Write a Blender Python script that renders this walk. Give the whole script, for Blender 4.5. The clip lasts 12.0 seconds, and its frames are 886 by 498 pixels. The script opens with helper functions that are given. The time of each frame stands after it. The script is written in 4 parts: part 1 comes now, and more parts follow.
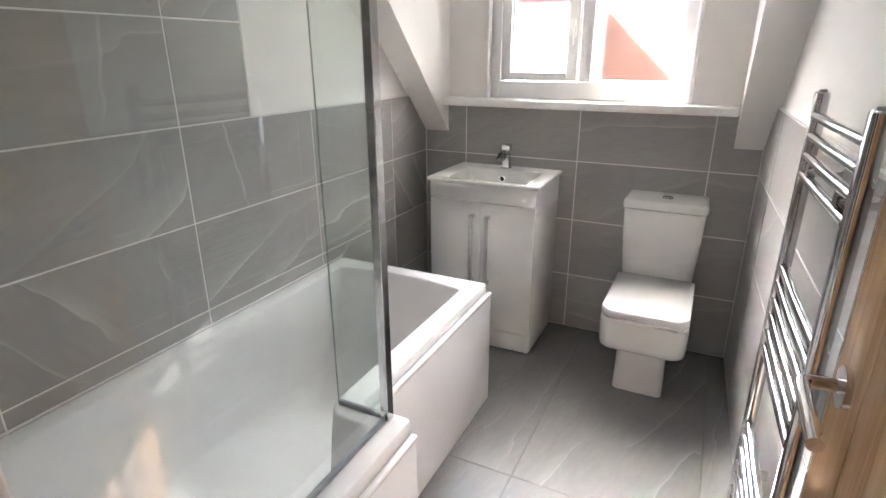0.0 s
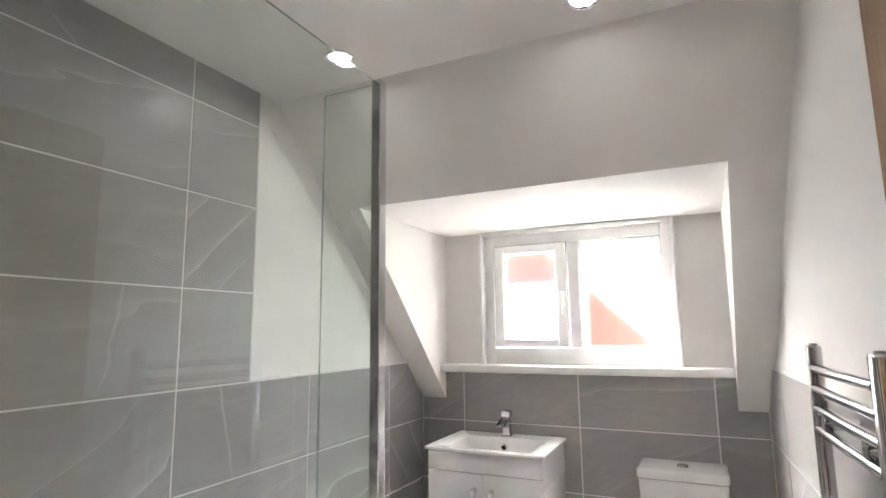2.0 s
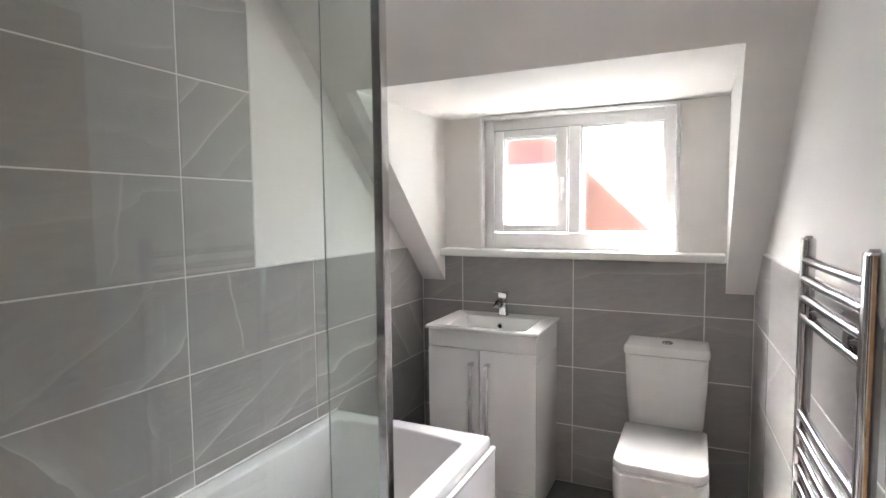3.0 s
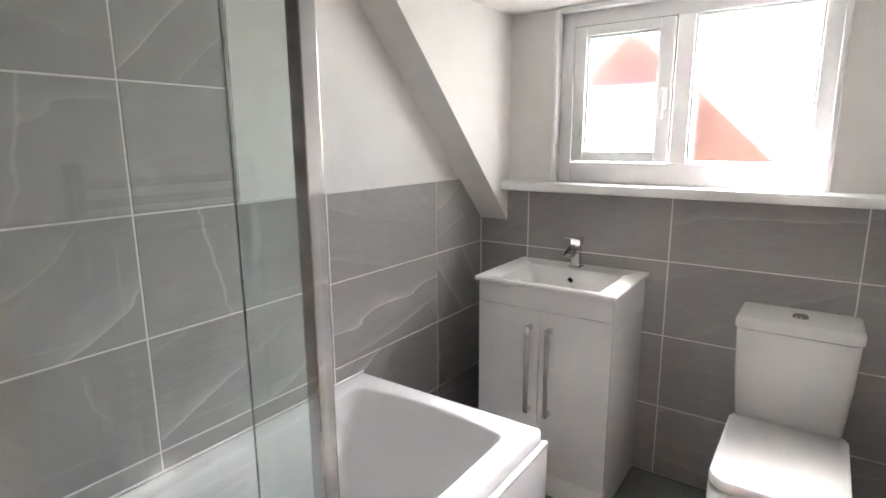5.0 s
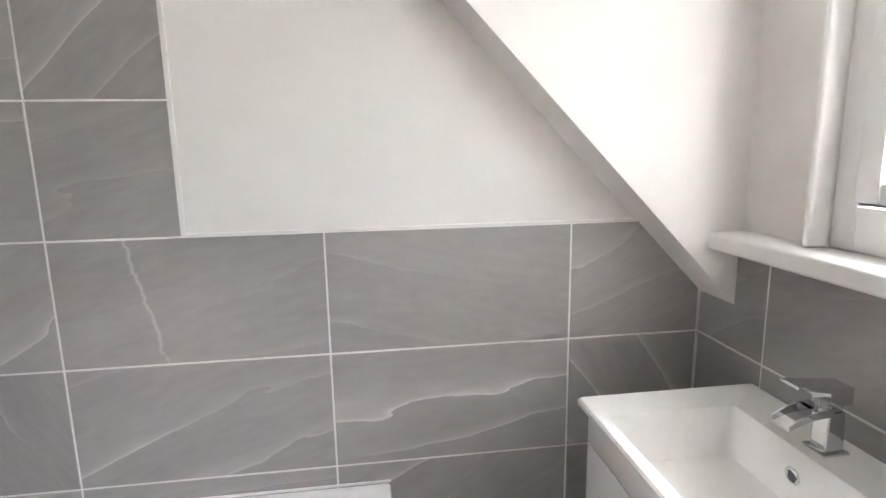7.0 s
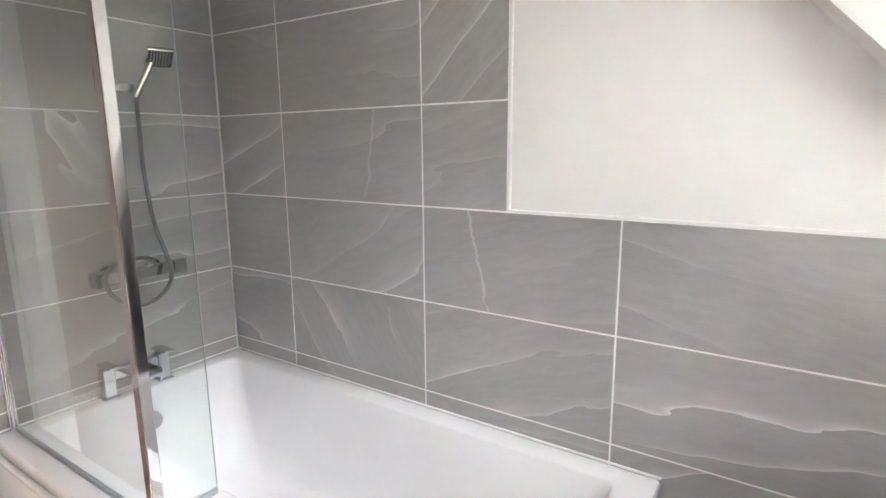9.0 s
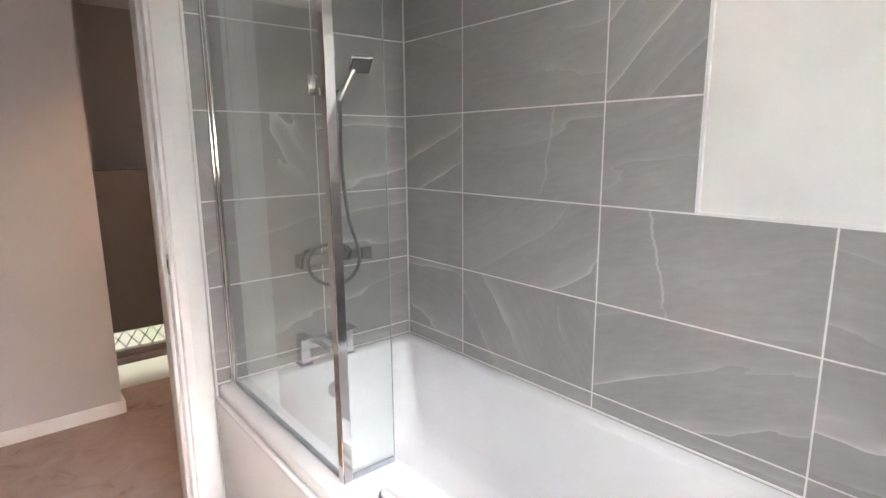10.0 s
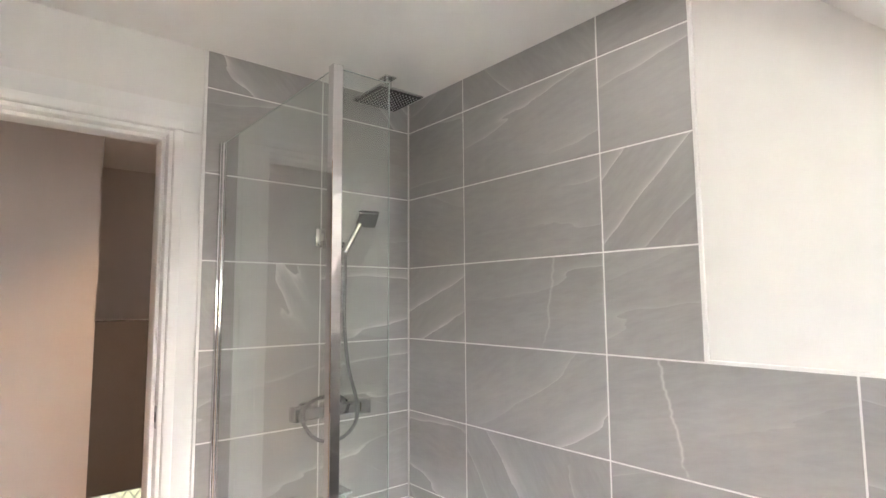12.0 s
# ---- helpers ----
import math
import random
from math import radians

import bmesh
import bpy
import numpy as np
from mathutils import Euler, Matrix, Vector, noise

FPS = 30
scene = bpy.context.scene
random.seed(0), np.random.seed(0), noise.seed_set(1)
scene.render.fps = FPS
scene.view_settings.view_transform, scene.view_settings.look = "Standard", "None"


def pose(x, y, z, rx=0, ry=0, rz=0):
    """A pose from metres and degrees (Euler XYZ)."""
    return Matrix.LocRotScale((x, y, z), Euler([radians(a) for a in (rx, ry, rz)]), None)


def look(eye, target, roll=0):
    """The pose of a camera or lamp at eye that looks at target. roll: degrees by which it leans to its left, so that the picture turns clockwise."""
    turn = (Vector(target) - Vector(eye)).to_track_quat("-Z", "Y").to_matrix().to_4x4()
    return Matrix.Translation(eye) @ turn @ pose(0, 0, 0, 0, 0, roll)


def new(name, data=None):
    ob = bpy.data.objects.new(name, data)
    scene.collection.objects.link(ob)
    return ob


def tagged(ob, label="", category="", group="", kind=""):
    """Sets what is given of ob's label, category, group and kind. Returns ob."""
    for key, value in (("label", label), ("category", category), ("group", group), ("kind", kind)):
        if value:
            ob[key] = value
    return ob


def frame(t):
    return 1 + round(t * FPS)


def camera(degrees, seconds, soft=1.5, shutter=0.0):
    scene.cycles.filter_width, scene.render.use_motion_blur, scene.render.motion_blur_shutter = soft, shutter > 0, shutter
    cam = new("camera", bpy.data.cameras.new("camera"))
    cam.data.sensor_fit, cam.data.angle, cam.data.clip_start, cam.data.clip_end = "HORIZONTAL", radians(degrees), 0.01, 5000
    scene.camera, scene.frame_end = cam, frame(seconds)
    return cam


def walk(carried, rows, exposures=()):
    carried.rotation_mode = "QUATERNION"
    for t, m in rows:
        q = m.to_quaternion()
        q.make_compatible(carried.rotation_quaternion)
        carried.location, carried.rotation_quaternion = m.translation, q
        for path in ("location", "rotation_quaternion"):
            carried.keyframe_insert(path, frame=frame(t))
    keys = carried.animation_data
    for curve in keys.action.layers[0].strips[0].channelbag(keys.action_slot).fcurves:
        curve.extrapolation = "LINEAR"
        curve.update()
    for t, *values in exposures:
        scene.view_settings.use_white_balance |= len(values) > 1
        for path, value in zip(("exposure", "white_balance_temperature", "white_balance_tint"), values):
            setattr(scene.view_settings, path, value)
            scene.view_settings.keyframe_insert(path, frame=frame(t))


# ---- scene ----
cam = camera(78.3, 12.0)
PATH = [
    (0, (1.427, -0.146, 1.403), (0.593, 1.542, 0.726), -0.2),
    (0.5, (1.416, -0.151, 1.376), (0.564, 1.597, 0.956), -0.3),
    (1, (1.412, -0.144, 1.366), (0.545, 1.646, 1.314), -0.5),
    (1.5, (1.404, -0.15, 1.372), (0.553, 1.633, 1.622), -0.6),
    (2, (1.410, -0.158, 1.366), (0.565, 1.62, 1.659), -0.7),
    (2.5, (1.405, -0.177, 1.381), (0.563, 1.619, 1.64), -0.6),
    (3, (1.396, -0.164, 1.395), (0.552, 1.631, 1.252), -0.6),
    (3.2, (1.397, -0.163, 1.39), (0.558, 1.617, 1.11), -0.5),
    (4.8, (1.316, 0.239, 1.377), (0.298, 1.914, 0.98), -0.3),
    (5, (1.298, 0.369, 1.366), (0.174, 1.976, 0.972), -0.4),
    (5.5, (1.306, 0.729, 1.374), (-0.123, 2.074, 0.986), -0.8),
    (6, (1.328, 1.086, 1.4), (-0.348, 2.11, 1.022), -1.0),
    (6.5, (1.301, 1.415, 1.393), (-0.549, 2.066, 1.001), -0.8),
    (6.7, (1.28, 1.531, 1.385), (-0.618, 2.034, 1.005), -0.9),
    (8.3, (1.298, 2.021, 1.406), (-0.529, 1.29, 1.031), -0.8),
    (8.5, (1.299, 1.995, 1.404), (-0.482, 1.168, 1.022), -0.8),
    (9, (1.341, 1.947, 1.385), (-0.293, 0.856, 1.007), -0.5),
    (9.5, (1.371, 1.929, 1.38), (-0.054, 0.577, 1.003), -0.5),
    (10, (1.4, 1.924, 1.382), (0.143, 0.414, 1.006), -0.5),
    (10.5, (1.406, 1.908, 1.384), (0.158, 0.393, 1.001), -0.5),
    (11, (1.403, 1.913, 1.376), (0.151, 0.386, 1.059), -0.6),
    (11.5, (1.387, 1.915, 1.368), (0.121, 0.367, 1.373), -0.5),
    (12, (1.391, 1.916, 1.36), (0.122, 0.382, 1.549), -0.4),
]
walk(cam, [(t, look(eye, target, roll)) for t, eye, target, roll in PATH], [(0.0, 4.03, 6420, 15), (2.2, 4.25, 6380, 15), (3.0, 4.05, 6320, 15), (6.0, 4.15, 6320, 15), (9.2, 4.48, 6300, 15), (10.5, 4.46, 6400, 15), (12.0, 4.85, 6620, 14)])

# ---- light ----
SUN_ELEV, SUN_ROT = 34.4, 342.3     # degrees; the sun stands beyond the window, to the north-north-west
world = bpy.data.worlds.new("sky")
scene.world = world
world.use_nodes = True
_wn = world.node_tree.nodes
_sky = _wn.new("ShaderNodeTexSky")
_sky.sky_type, _sky.sun_disc = "NISHITA", False
_sky.sun_elevation, _sky.sun_rotation = radians(SUN_ELEV), radians(SUN_ROT)
_wn["Background"].inputs["Strength"].default_value = 0.08
world.node_tree.links.new(_sky.outputs["Color"], _wn["Background"].inputs["Color"])
_sun = new("sun", bpy.data.lights.new("sun", "SUN"))
_sun.data.energy, _sun.data.angle, _sun.data.color = 5.0, radians(0.5), (1.0, 0.95, 0.88)
_sd = Vector((math.sin(radians(SUN_ROT)) * math.cos(radians(SUN_ELEV)), math.cos(radians(SUN_ROT)) * math.cos(radians(SUN_ELEV)), math.sin(radians(SUN_ELEV))))
_sun.matrix_world = look(_sd * 30, (0, 0, 0))


def area_light(name, eye, target, sx, sy, energy, color=(1, 1, 1)):
    li = bpy.data.lights.new(name, "AREA")
    li.shape, li.size, li.size_y, li.energy, li.color = "RECTANGLE", sx, sy, energy, color
    ob = new(name, li)
    ob.matrix_world = look(eye, target)
    return ob


# added lamps for sky and ground daylight outside the dormer window, out of view
area_light("sky_light_north", (0.75, 6.2, 4.3), (0.85, 2.5, 1.5), 4.0, 2.0, 75.0, (0.93, 0.97, 1.0))
area_light("sky_light_east", (3.3, 4.3, 1.7), (0.83, 2.55, 1.5), 2.6, 3.0, 3.0, (0.95, 0.98, 1.0))
area_light("ground_light_north", (1.2, 6.6, -0.25), (0.85, 2.5, 1.5), 6.0, 1.5, 9.0, (0.98, 0.98, 0.95))

# ---- materials ----
def nodes_of(name):
    m = bpy.data.materials.new(name)
    m.use_nodes = True
    nt = m.node_tree
    return m, nt, nt.nodes["Principled BSDF"]


def node(nt, kind, **values):
    n = nt.nodes.new(kind)
    for k, v in values.items():
        if k in n.inputs:
            n.inputs[k].default_value = v
    return n


def ramp(nt, fac, stops):
    r = nt.nodes.new("ShaderNodeValToRGB")
    el = r.color_ramp.elements
    while len(el) < len(stops):
        el.new(0.5)
    for e, (p, c) in zip(el, stops):
        e.position, e.color = p, (*c, 1.0)
    nt.links.new(fac, r.inputs["Fac"])
    return r.outputs["Color"]


def bump(nt, bsdf, height, strength, distance):
    b = node(nt, "ShaderNodeBump", Strength=strength, Distance=distance)
    nt.links.new(height, b.inputs["Height"])
    nt.links.new(b.outputs["Normal"], bsdf.inputs["Normal"])


def grained(name, lo, hi, scale, rough, rough_var=0.08, bump_s=0.15, bump_d=0.001, fine=12.0, metal=0.0, spec=0.5):
    """Plain surface with large soft mottling and a fine grain."""
    m, nt, p = nodes_of(name)
    tc = node(nt, "ShaderNodeTexCoord")
    big = node(nt, "ShaderNodeTexNoise", Scale=scale, Detail=4.0, Roughness=0.6)
    small = node(nt, "ShaderNodeTexNoise", Scale=scale * fine, Detail=5.0, Roughness=0.65)
    for n in (big, small):
        nt.links.new(tc.outputs["Object"], n.inputs["Vector"])
    mixed = node(nt, "ShaderNodeMath")
    mixed.operation = "MULTIPLY_ADD"
    mixed.inputs[1].default_value = 0.3
    nt.links.new(small.outputs["Fac"], mixed.inputs[0])
    nt.links.new(big.outputs["Fac"], mixed.inputs[2])
    nt.links.new(ramp(nt, mixed.outputs[0], [(0.4, lo), (0.9, hi)]), p.inputs["Base Color"])
    mr = node(nt, "ShaderNodeMapRange")
    mr.inputs["To Min"].default_value, mr.inputs["To Max"].default_value = rough - rough_var, rough + rough_var
    nt.links.new(big.outputs["Fac"], mr.inputs["Value"])
    nt.links.new(mr.outputs["Result"], p.inputs["Roughness"])
    p.inputs["Metallic"].default_value = metal
    p.inputs["Specular IOR Level"].default_value = spec
    if bump_s:
        bump(nt, p, small.outputs["Fac"], bump_s, bump_d)
    return m


def tile_material(name, base, vein, rough):
    """Grey porcelain with pale drifting veins, each tile cut from another part of the pattern."""
    m, nt, p = nodes_of(name)
    tc = node(nt, "ShaderNodeTexCoord")
    oi = node(nt, "ShaderNodeObjectInfo")
    angle, strength = node(nt, "ShaderNodeAttribute"), node(nt, "ShaderNodeAttribute")
    for a, key in ((angle, "vein_angle"), (strength, "vein_strength")):
        a.attribute_type, a.attribute_name = "OBJECT", key
    rot = nt.nodes.new("ShaderNodeVectorRotate")
    rot.rotation_type = "Z_AXIS"
    nt.links.new(tc.outputs["Object"], rot.inputs["Vector"])
    nt.links.new(angle.outputs["Fac"], rot.inputs["Angle"])
    off = node(nt, "ShaderNodeMath")
    off.operation = "MULTIPLY"
    off.inputs[1].default_value = 173.0
    nt.links.new(oi.outputs["Random"], off.inputs[0])
    comb = node(nt, "ShaderNodeCombineXYZ")
    nt.links.new(off.outputs[0], comb.inputs[0])
    nt.links.new(off.outputs[0], comb.inputs[1])
    add = node(nt, "ShaderNodeVectorMath")
    nt.links.new(rot.outputs["Vector"], add.inputs[0])
    nt.links.new(comb.outputs["Vector"], add.inputs[1])
    stretch = node(nt, "ShaderNodeMapping")
    stretch.inputs["Scale"].default_value = (0.8, 3.2, 1.0)
    nt.links.new(add.outputs["Vector"], stretch.inputs["Vector"])

    def noise_tex(scale, detail, rough_n, dist):
        n = node(nt, "ShaderNodeTexNoise", Scale=scale, Detail=detail, Roughness=rough_n, Distortion=dist)
        nt.links.new(stretch.outputs["Vector"], n.inputs["Vector"])
        return n.outputs["Fac"]

    def op(kind, a, b=None, c=None):
        n = node(nt, "ShaderNodeMath")
        n.operation = kind
        for i, v in enumerate((a, b, c)):
            if v is None:
                continue
            if isinstance(v, (int, float)):
                n.inputs[i].default_value = v
            else:
                nt.links.new(v, n.inputs[i])
        return n.outputs[0]

    def band_of(value, lo, hi):
        n = node(nt, "ShaderNodeMapRange")
        n.interpolation_type = "SMOOTHSTEP"
        n.inputs["From Min"].default_value, n.inputs["From Max"].default_value = lo, hi
        nt.links.new(value, n.inputs["Value"])
        return n.outputs["Result"]

    cloud = noise_tex(1.1, 2.0, 0.5, 0.2)
    fine = noise_tex(16.0, 3.0, 0.6, 0.1)
    # layered strata: each has one crisp pale edge that fades away on the other side
    across = node(nt, "ShaderNodeSeparateXYZ")
    nt.links.new(add.outputs["Vector"], across.inputs[0])
    drift = op("ADD", op("MULTIPLY", noise_tex(1.1, 4.0, 0.45, 0.1), 3.2), op("MULTIPLY", fine, 0.07))
    strata = op("ADD", op("MULTIPLY", across.outputs["Y"], 6.0), drift)
    fade = op("POWER", op("SUBTRACT", 1.0, op("FRACT", strata)), 7.0)
    edge = op("POWER", op("SUBTRACT", 1.0, op("FRACT", strata)), 40.0)
    gate = band_of(noise_tex(1.0, 1.0, 0.5, 0.0), 0.42, 0.60)
    amount = op("MULTIPLY", op("ADD", op("MULTIPLY", fade, 0.50), op("MULTIPLY", edge, 0.62)), op("MULTIPLY", gate, strength.outputs["Fac"]))
    # a single healed crack, on the few tiles that have one
    crack, crack_at, crack_angle = (node(nt, "ShaderNodeAttribute") for _ in range(3))
    for a, key in ((crack, "crack"), (crack_at, "crack_at"), (crack_angle, "crack_angle")):
        a.attribute_type, a.attribute_name = "OBJECT", key
    turned = nt.nodes.new("ShaderNodeVectorRotate")
    turned.rotation_type = "Z_AXIS"
    nt.links.new(tc.outputs["Object"], turned.inputs["Vector"])
    nt.links.new(crack_angle.outputs["Fac"], turned.inputs["Angle"])
    lane = node(nt, "ShaderNodeSeparateXYZ")
    nt.links.new(turned.outputs["Vector"], lane.inputs[0])
    wander = op("MULTIPLY", op("SUBTRACT", noise_tex(4.0, 3.0, 0.6, 0.2), 0.5), 0.045)
    gap = op("ABSOLUTE", op("ADD", op("SUBTRACT", lane.outputs["Y"], crack_at.outputs["Fac"]), wander))
    near = op("POWER", op("MAXIMUM", op("SUBTRACT", 1.0, op("MULTIPLY", gap, 130.0)), 0.0), 1.5)
    reach = band_of(op("ADD", lane.outputs["X"], op("MULTIPLY", fine, 0.1)), -0.10, -0.02)
    amount = op("ADD", amount, op("MULTIPLY", op("MULTIPLY", near, reach), crack.outputs["Fac"]))
    tone = op("ADD", op("MULTIPLY", fine, 0.40), op("MULTIPLY", cloud, 0.60))
    shade = node(nt, "ShaderNodeMix")
    shade.data_type = "RGBA"
    nt.links.new(band_of(tone, 0.25, 0.75), shade.inputs[0])
    shade.inputs[6].default_value = (*(c * 0.87 for c in base), 1)
    shade.inputs[7].default_value = (*(c * 1.12 for c in base), 1)
    body = shade.outputs[2]
    mix = node(nt, "ShaderNodeMix")
    mix.data_type = "RGBA"
    nt.links.new(amount, mix.inputs[0])
    nt.links.new(body, mix.inputs[6])
    mix.inputs[7].default_value = (*vein, 1)
    nt.links.new(mix.outputs[2], p.inputs["Base Color"])
    mr = node(nt, "ShaderNodeMapRange")
    mr.inputs["To Min"].default_value, mr.inputs["To Max"].default_value = rough - 0.04, rough + 0.04
    nt.links.new(cloud, mr.inputs["Value"])
    nt.links.new(mr.outputs["Result"], p.inputs["Roughness"])
    slate = noise_tex(42.0, 4.0, 0.7, 0.3)
    bump(nt, p, op("ADD", fine, op("MULTIPLY", slate, 0.6)), 0.10, 0.002)
    return m


def glass_material(name, tint, rough=0.0):
    m, nt, p = nodes_of(name)
    p.inputs["Base Color"].default_value = (*tint, 1)
    p.inputs["Transmission Weight"].default_value = 1.0
    p.inputs["Roughness"].default_value = rough
    p.inputs["IOR"].default_value = 1.56
    return m


def emitter(name, color, strength):
    m, nt, p = nodes_of(name)
    p.inputs["Base Color"].default_value = (*color, 1)
    p.inputs["Emission Color"].default_value = (*color, 1)
    p.inputs["Emission Strength"].default_value = strength
    return m


def oak_material():
    m, nt, p = nodes_of("oak")
    tc = node(nt, "ShaderNodeTexCoord")
    mp = node(nt, "ShaderNodeMapping")
    mp.inputs["Scale"].default_value = (14.0, 14.0, 0.8)
    nt.links.new(tc.outputs["Object"], mp.inputs["Vector"])
    a = node(nt, "ShaderNodeTexNoise", Scale=2.2, Detail=6.0, Roughness=0.6, Distortion=0.8)
    b = node(nt, "ShaderNodeTexNoise", Scale=14.0, Detail=4.0, Roughness=0.7)
    for n in (a, b):
        nt.links.new(mp.outputs["Vector"], n.inputs["Vector"])
    s = node(nt, "ShaderNodeMath")
    s.operation = "MULTIPLY_ADD"
    s.inputs[1].default_value = 0.35
    nt.links.new(b.outputs["Fac"], s.inputs[0])
    nt.links.new(a.outputs["Fac"], s.inputs[2])
    nt.links.new(ramp(nt, s.outputs[0], [(0.4, (0.27, 0.145, 0.065)), (0.62, (0.42, 0.25, 0.125)), (0.9, (0.52, 0.33, 0.18))]), p.inputs["Base Color"])
    p.inputs["Roughness"].default_value = 0.24
    bump(nt, p, s.outputs[0], 0.2, 0.001)
    return m


def carpet_material():
    m, nt, p = nodes_of("carpet")
    tc = node(nt, "ShaderNodeTexCoord")
    pile = node(nt, "ShaderNodeTexNoise", Scale=420.0, Detail=3.0, Roughness=0.8)
    worn = node(nt, "ShaderNodeTexNoise", Scale=5.5, Detail=5.0, Roughness=0.65, Distortion=0.7)
    for n in (pile, worn):
        nt.links.new(tc.outputs["Object"], n.inputs["Vector"])
    s = node(nt, "ShaderNodeMath")
    s.operation = "MULTIPLY_ADD"
    s.inputs[1].default_value = 0.35
    nt.links.new(pile.outputs["Fac"], s.inputs[0])
    nt.links.new(worn.outputs["Fac"], s.inputs[2])
    nt.links.new(ramp(nt, s.outputs[0], [(0.42, (0.12, 0.095, 0.088)), (0.56, (0.29, 0.24, 0.225)), (0.9, (0.37, 0.315, 0.30))]), p.inputs["Base Color"])
    p.inputs["Roughness"].default_value = 0.95
    p.inputs["Specular IOR Level"].default_value = 0.1
    bump(nt, p, pile.outputs["Fac"], 0.6, 0.004)
    return m


TILE = tile_material("wall_tile", (0.345, 0.334, 0.323), (0.66, 0.645, 0.63), 0.31)
FLOOR_TILE = tile_material("floor_tile", (0.185, 0.183, 0.178), (0.42, 0.41, 0.39), 0.16)
GROUT = grained("white_grout", (0.78, 0.77, 0.75), (0.85, 0.84, 0.82), 9.0, 0.85)
FLOOR_GROUT = grained("grey_grout", (0.10, 0.098, 0.095), (0.16, 0.157, 0.15), 9.0, 0.85)
PAINT = grained("white_emulsion", (0.775, 0.758, 0.733), (0.815, 0.798, 0.772), 1.6, 0.75, 0.05, 0.12, 0.0008, 90.0, spec=0.3)
GLOSS = grained("white_gloss_paint", (0.76, 0.75, 0.735), (0.82, 0.81, 0.795), 2.5, 0.37, 0.06, 0.05, 0.0005, 30.0)
PVC = grained("white_upvc", (0.78, 0.78, 0.775), (0.82, 0.82, 0.815), 2.0, 0.35, 0.05, 0.0)
ACRYLIC = grained("white_acrylic", (0.765, 0.76, 0.758), (0.80, 0.795, 0.792), 1.5, 0.16, 0.05, 0.03, 0.0004, 20.0)
CERAMIC = grained("white_glazed_ceramic", (0.79, 0.785, 0.77), (0.83, 0.825, 0.81), 1.5, 0.055, 0.02, 0.0)
LACQUER = grained("white_gloss_board", (0.77, 0.77, 0.765), (0.81, 0.81, 0.805), 1.8, 0.22, 0.05, 0.03, 0.0004, 25.0)
CHROME = grained("chrome", (0.62, 0.62, 0.63), (0.70, 0.70, 0.71), 6.0, 0.07, 0.03, 0.0, metal=1.0)
STEEL = grained("brushed_steel", (0.36, 0.355, 0.35), (0.46, 0.455, 0.45), 14.0, 0.37, 0.08, 0.05, 0.0003, metal=1.0)
HOSE = grained("flexible_metal_hose", (0.14, 0.14, 0.145), (0.24, 0.24, 0.245), 40.0, 0.36, 0.04, 0.0, metal=1.0)
BLACK = grained("black_plastic", (0.015, 0.015, 0.016), (0.03, 0.03, 0.03), 9.0, 0.5, 0.08, 0.0, spec=0.2)
NOZZLE = grained("pale_rubber", (0.50, 0.50, 0.50), (0.60, 0.60, 0.60), 9.0, 0.6, 0.06, 0.0)
SEAL = grained("clear_grey_seal", (0.22, 0.24, 0.26), (0.30, 0.32, 0.34), 9.0, 0.37, 0.06, 0.0)
GASKET = grained("grey_gasket", (0.28, 0.28, 0.285), (0.36, 0.36, 0.36), 9.0, 0.6, 0.06, 0.0)
OAK = oak_material()
CARPET = carpet_material()
GLASS = glass_material("screen_glass", (0.90, 0.95, 0.925))
GLASS_EDGE = grained("glass_edge", (0.40, 0.48, 0.45), (0.46, 0.54, 0.51), 9.0, 0.4, 0.05, 0.0)
PANE = glass_material("window_glass", (0.985, 0.99, 0.985), 0.06)
FROST = glass_material("obscured_glass", (0.97, 0.97, 0.93), 0.55)
LED = emitter("led_lens", (1.0, 0.97, 0.92), 5.0)
# mottled emission: daylight behind the low window, put into a glowing colour
def daylight_glow_material():
    m, nt, p = nodes_of("daylight_glow")
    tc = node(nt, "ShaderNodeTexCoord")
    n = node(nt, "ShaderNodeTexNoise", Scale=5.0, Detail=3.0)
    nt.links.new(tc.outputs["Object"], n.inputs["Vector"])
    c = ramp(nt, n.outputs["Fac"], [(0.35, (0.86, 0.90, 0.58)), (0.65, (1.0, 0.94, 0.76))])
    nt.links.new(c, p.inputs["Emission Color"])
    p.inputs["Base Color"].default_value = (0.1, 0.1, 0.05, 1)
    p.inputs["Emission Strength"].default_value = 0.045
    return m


DAYLIGHT_GLOW = daylight_glow_material()
TAUPE = grained("taupe_paint", (0.105, 0.098, 0.095), (0.135, 0.127, 0.122), 1.4, 0.8, 0.05, 0.1, 0.0008, 80.0, spec=0.2)
BEIGE = grained("hall_emulsion", (0.50, 0.475, 0.46), (0.55, 0.525, 0.508), 1.2, 0.8, 0.05, 0.1, 0.0008, 90.0, spec=0.2)
RENDER = grained("white_render", (0.74, 0.73, 0.70), (0.82, 0.81, 0.78), 1.5, 0.9, 0.04, 0.4, 0.004, 40.0)
CLAY = grained("red_clay_tile", (0.30, 0.11, 0.08), (0.42, 0.19, 0.14), 2.5, 0.85, 0.06, 0.4, 0.004, 10.0)
GRASS = grained("lawn", (0.07, 0.11, 0.025), (0.14, 0.19, 0.05), 1.8, 0.95, 0.03, 0.6, 0.02, 40.0)
LEAD = grained("lead_came", (0.10, 0.10, 0.10), (0.17, 0.17, 0.17), 20.0, 0.55, 0.1, 0.0)


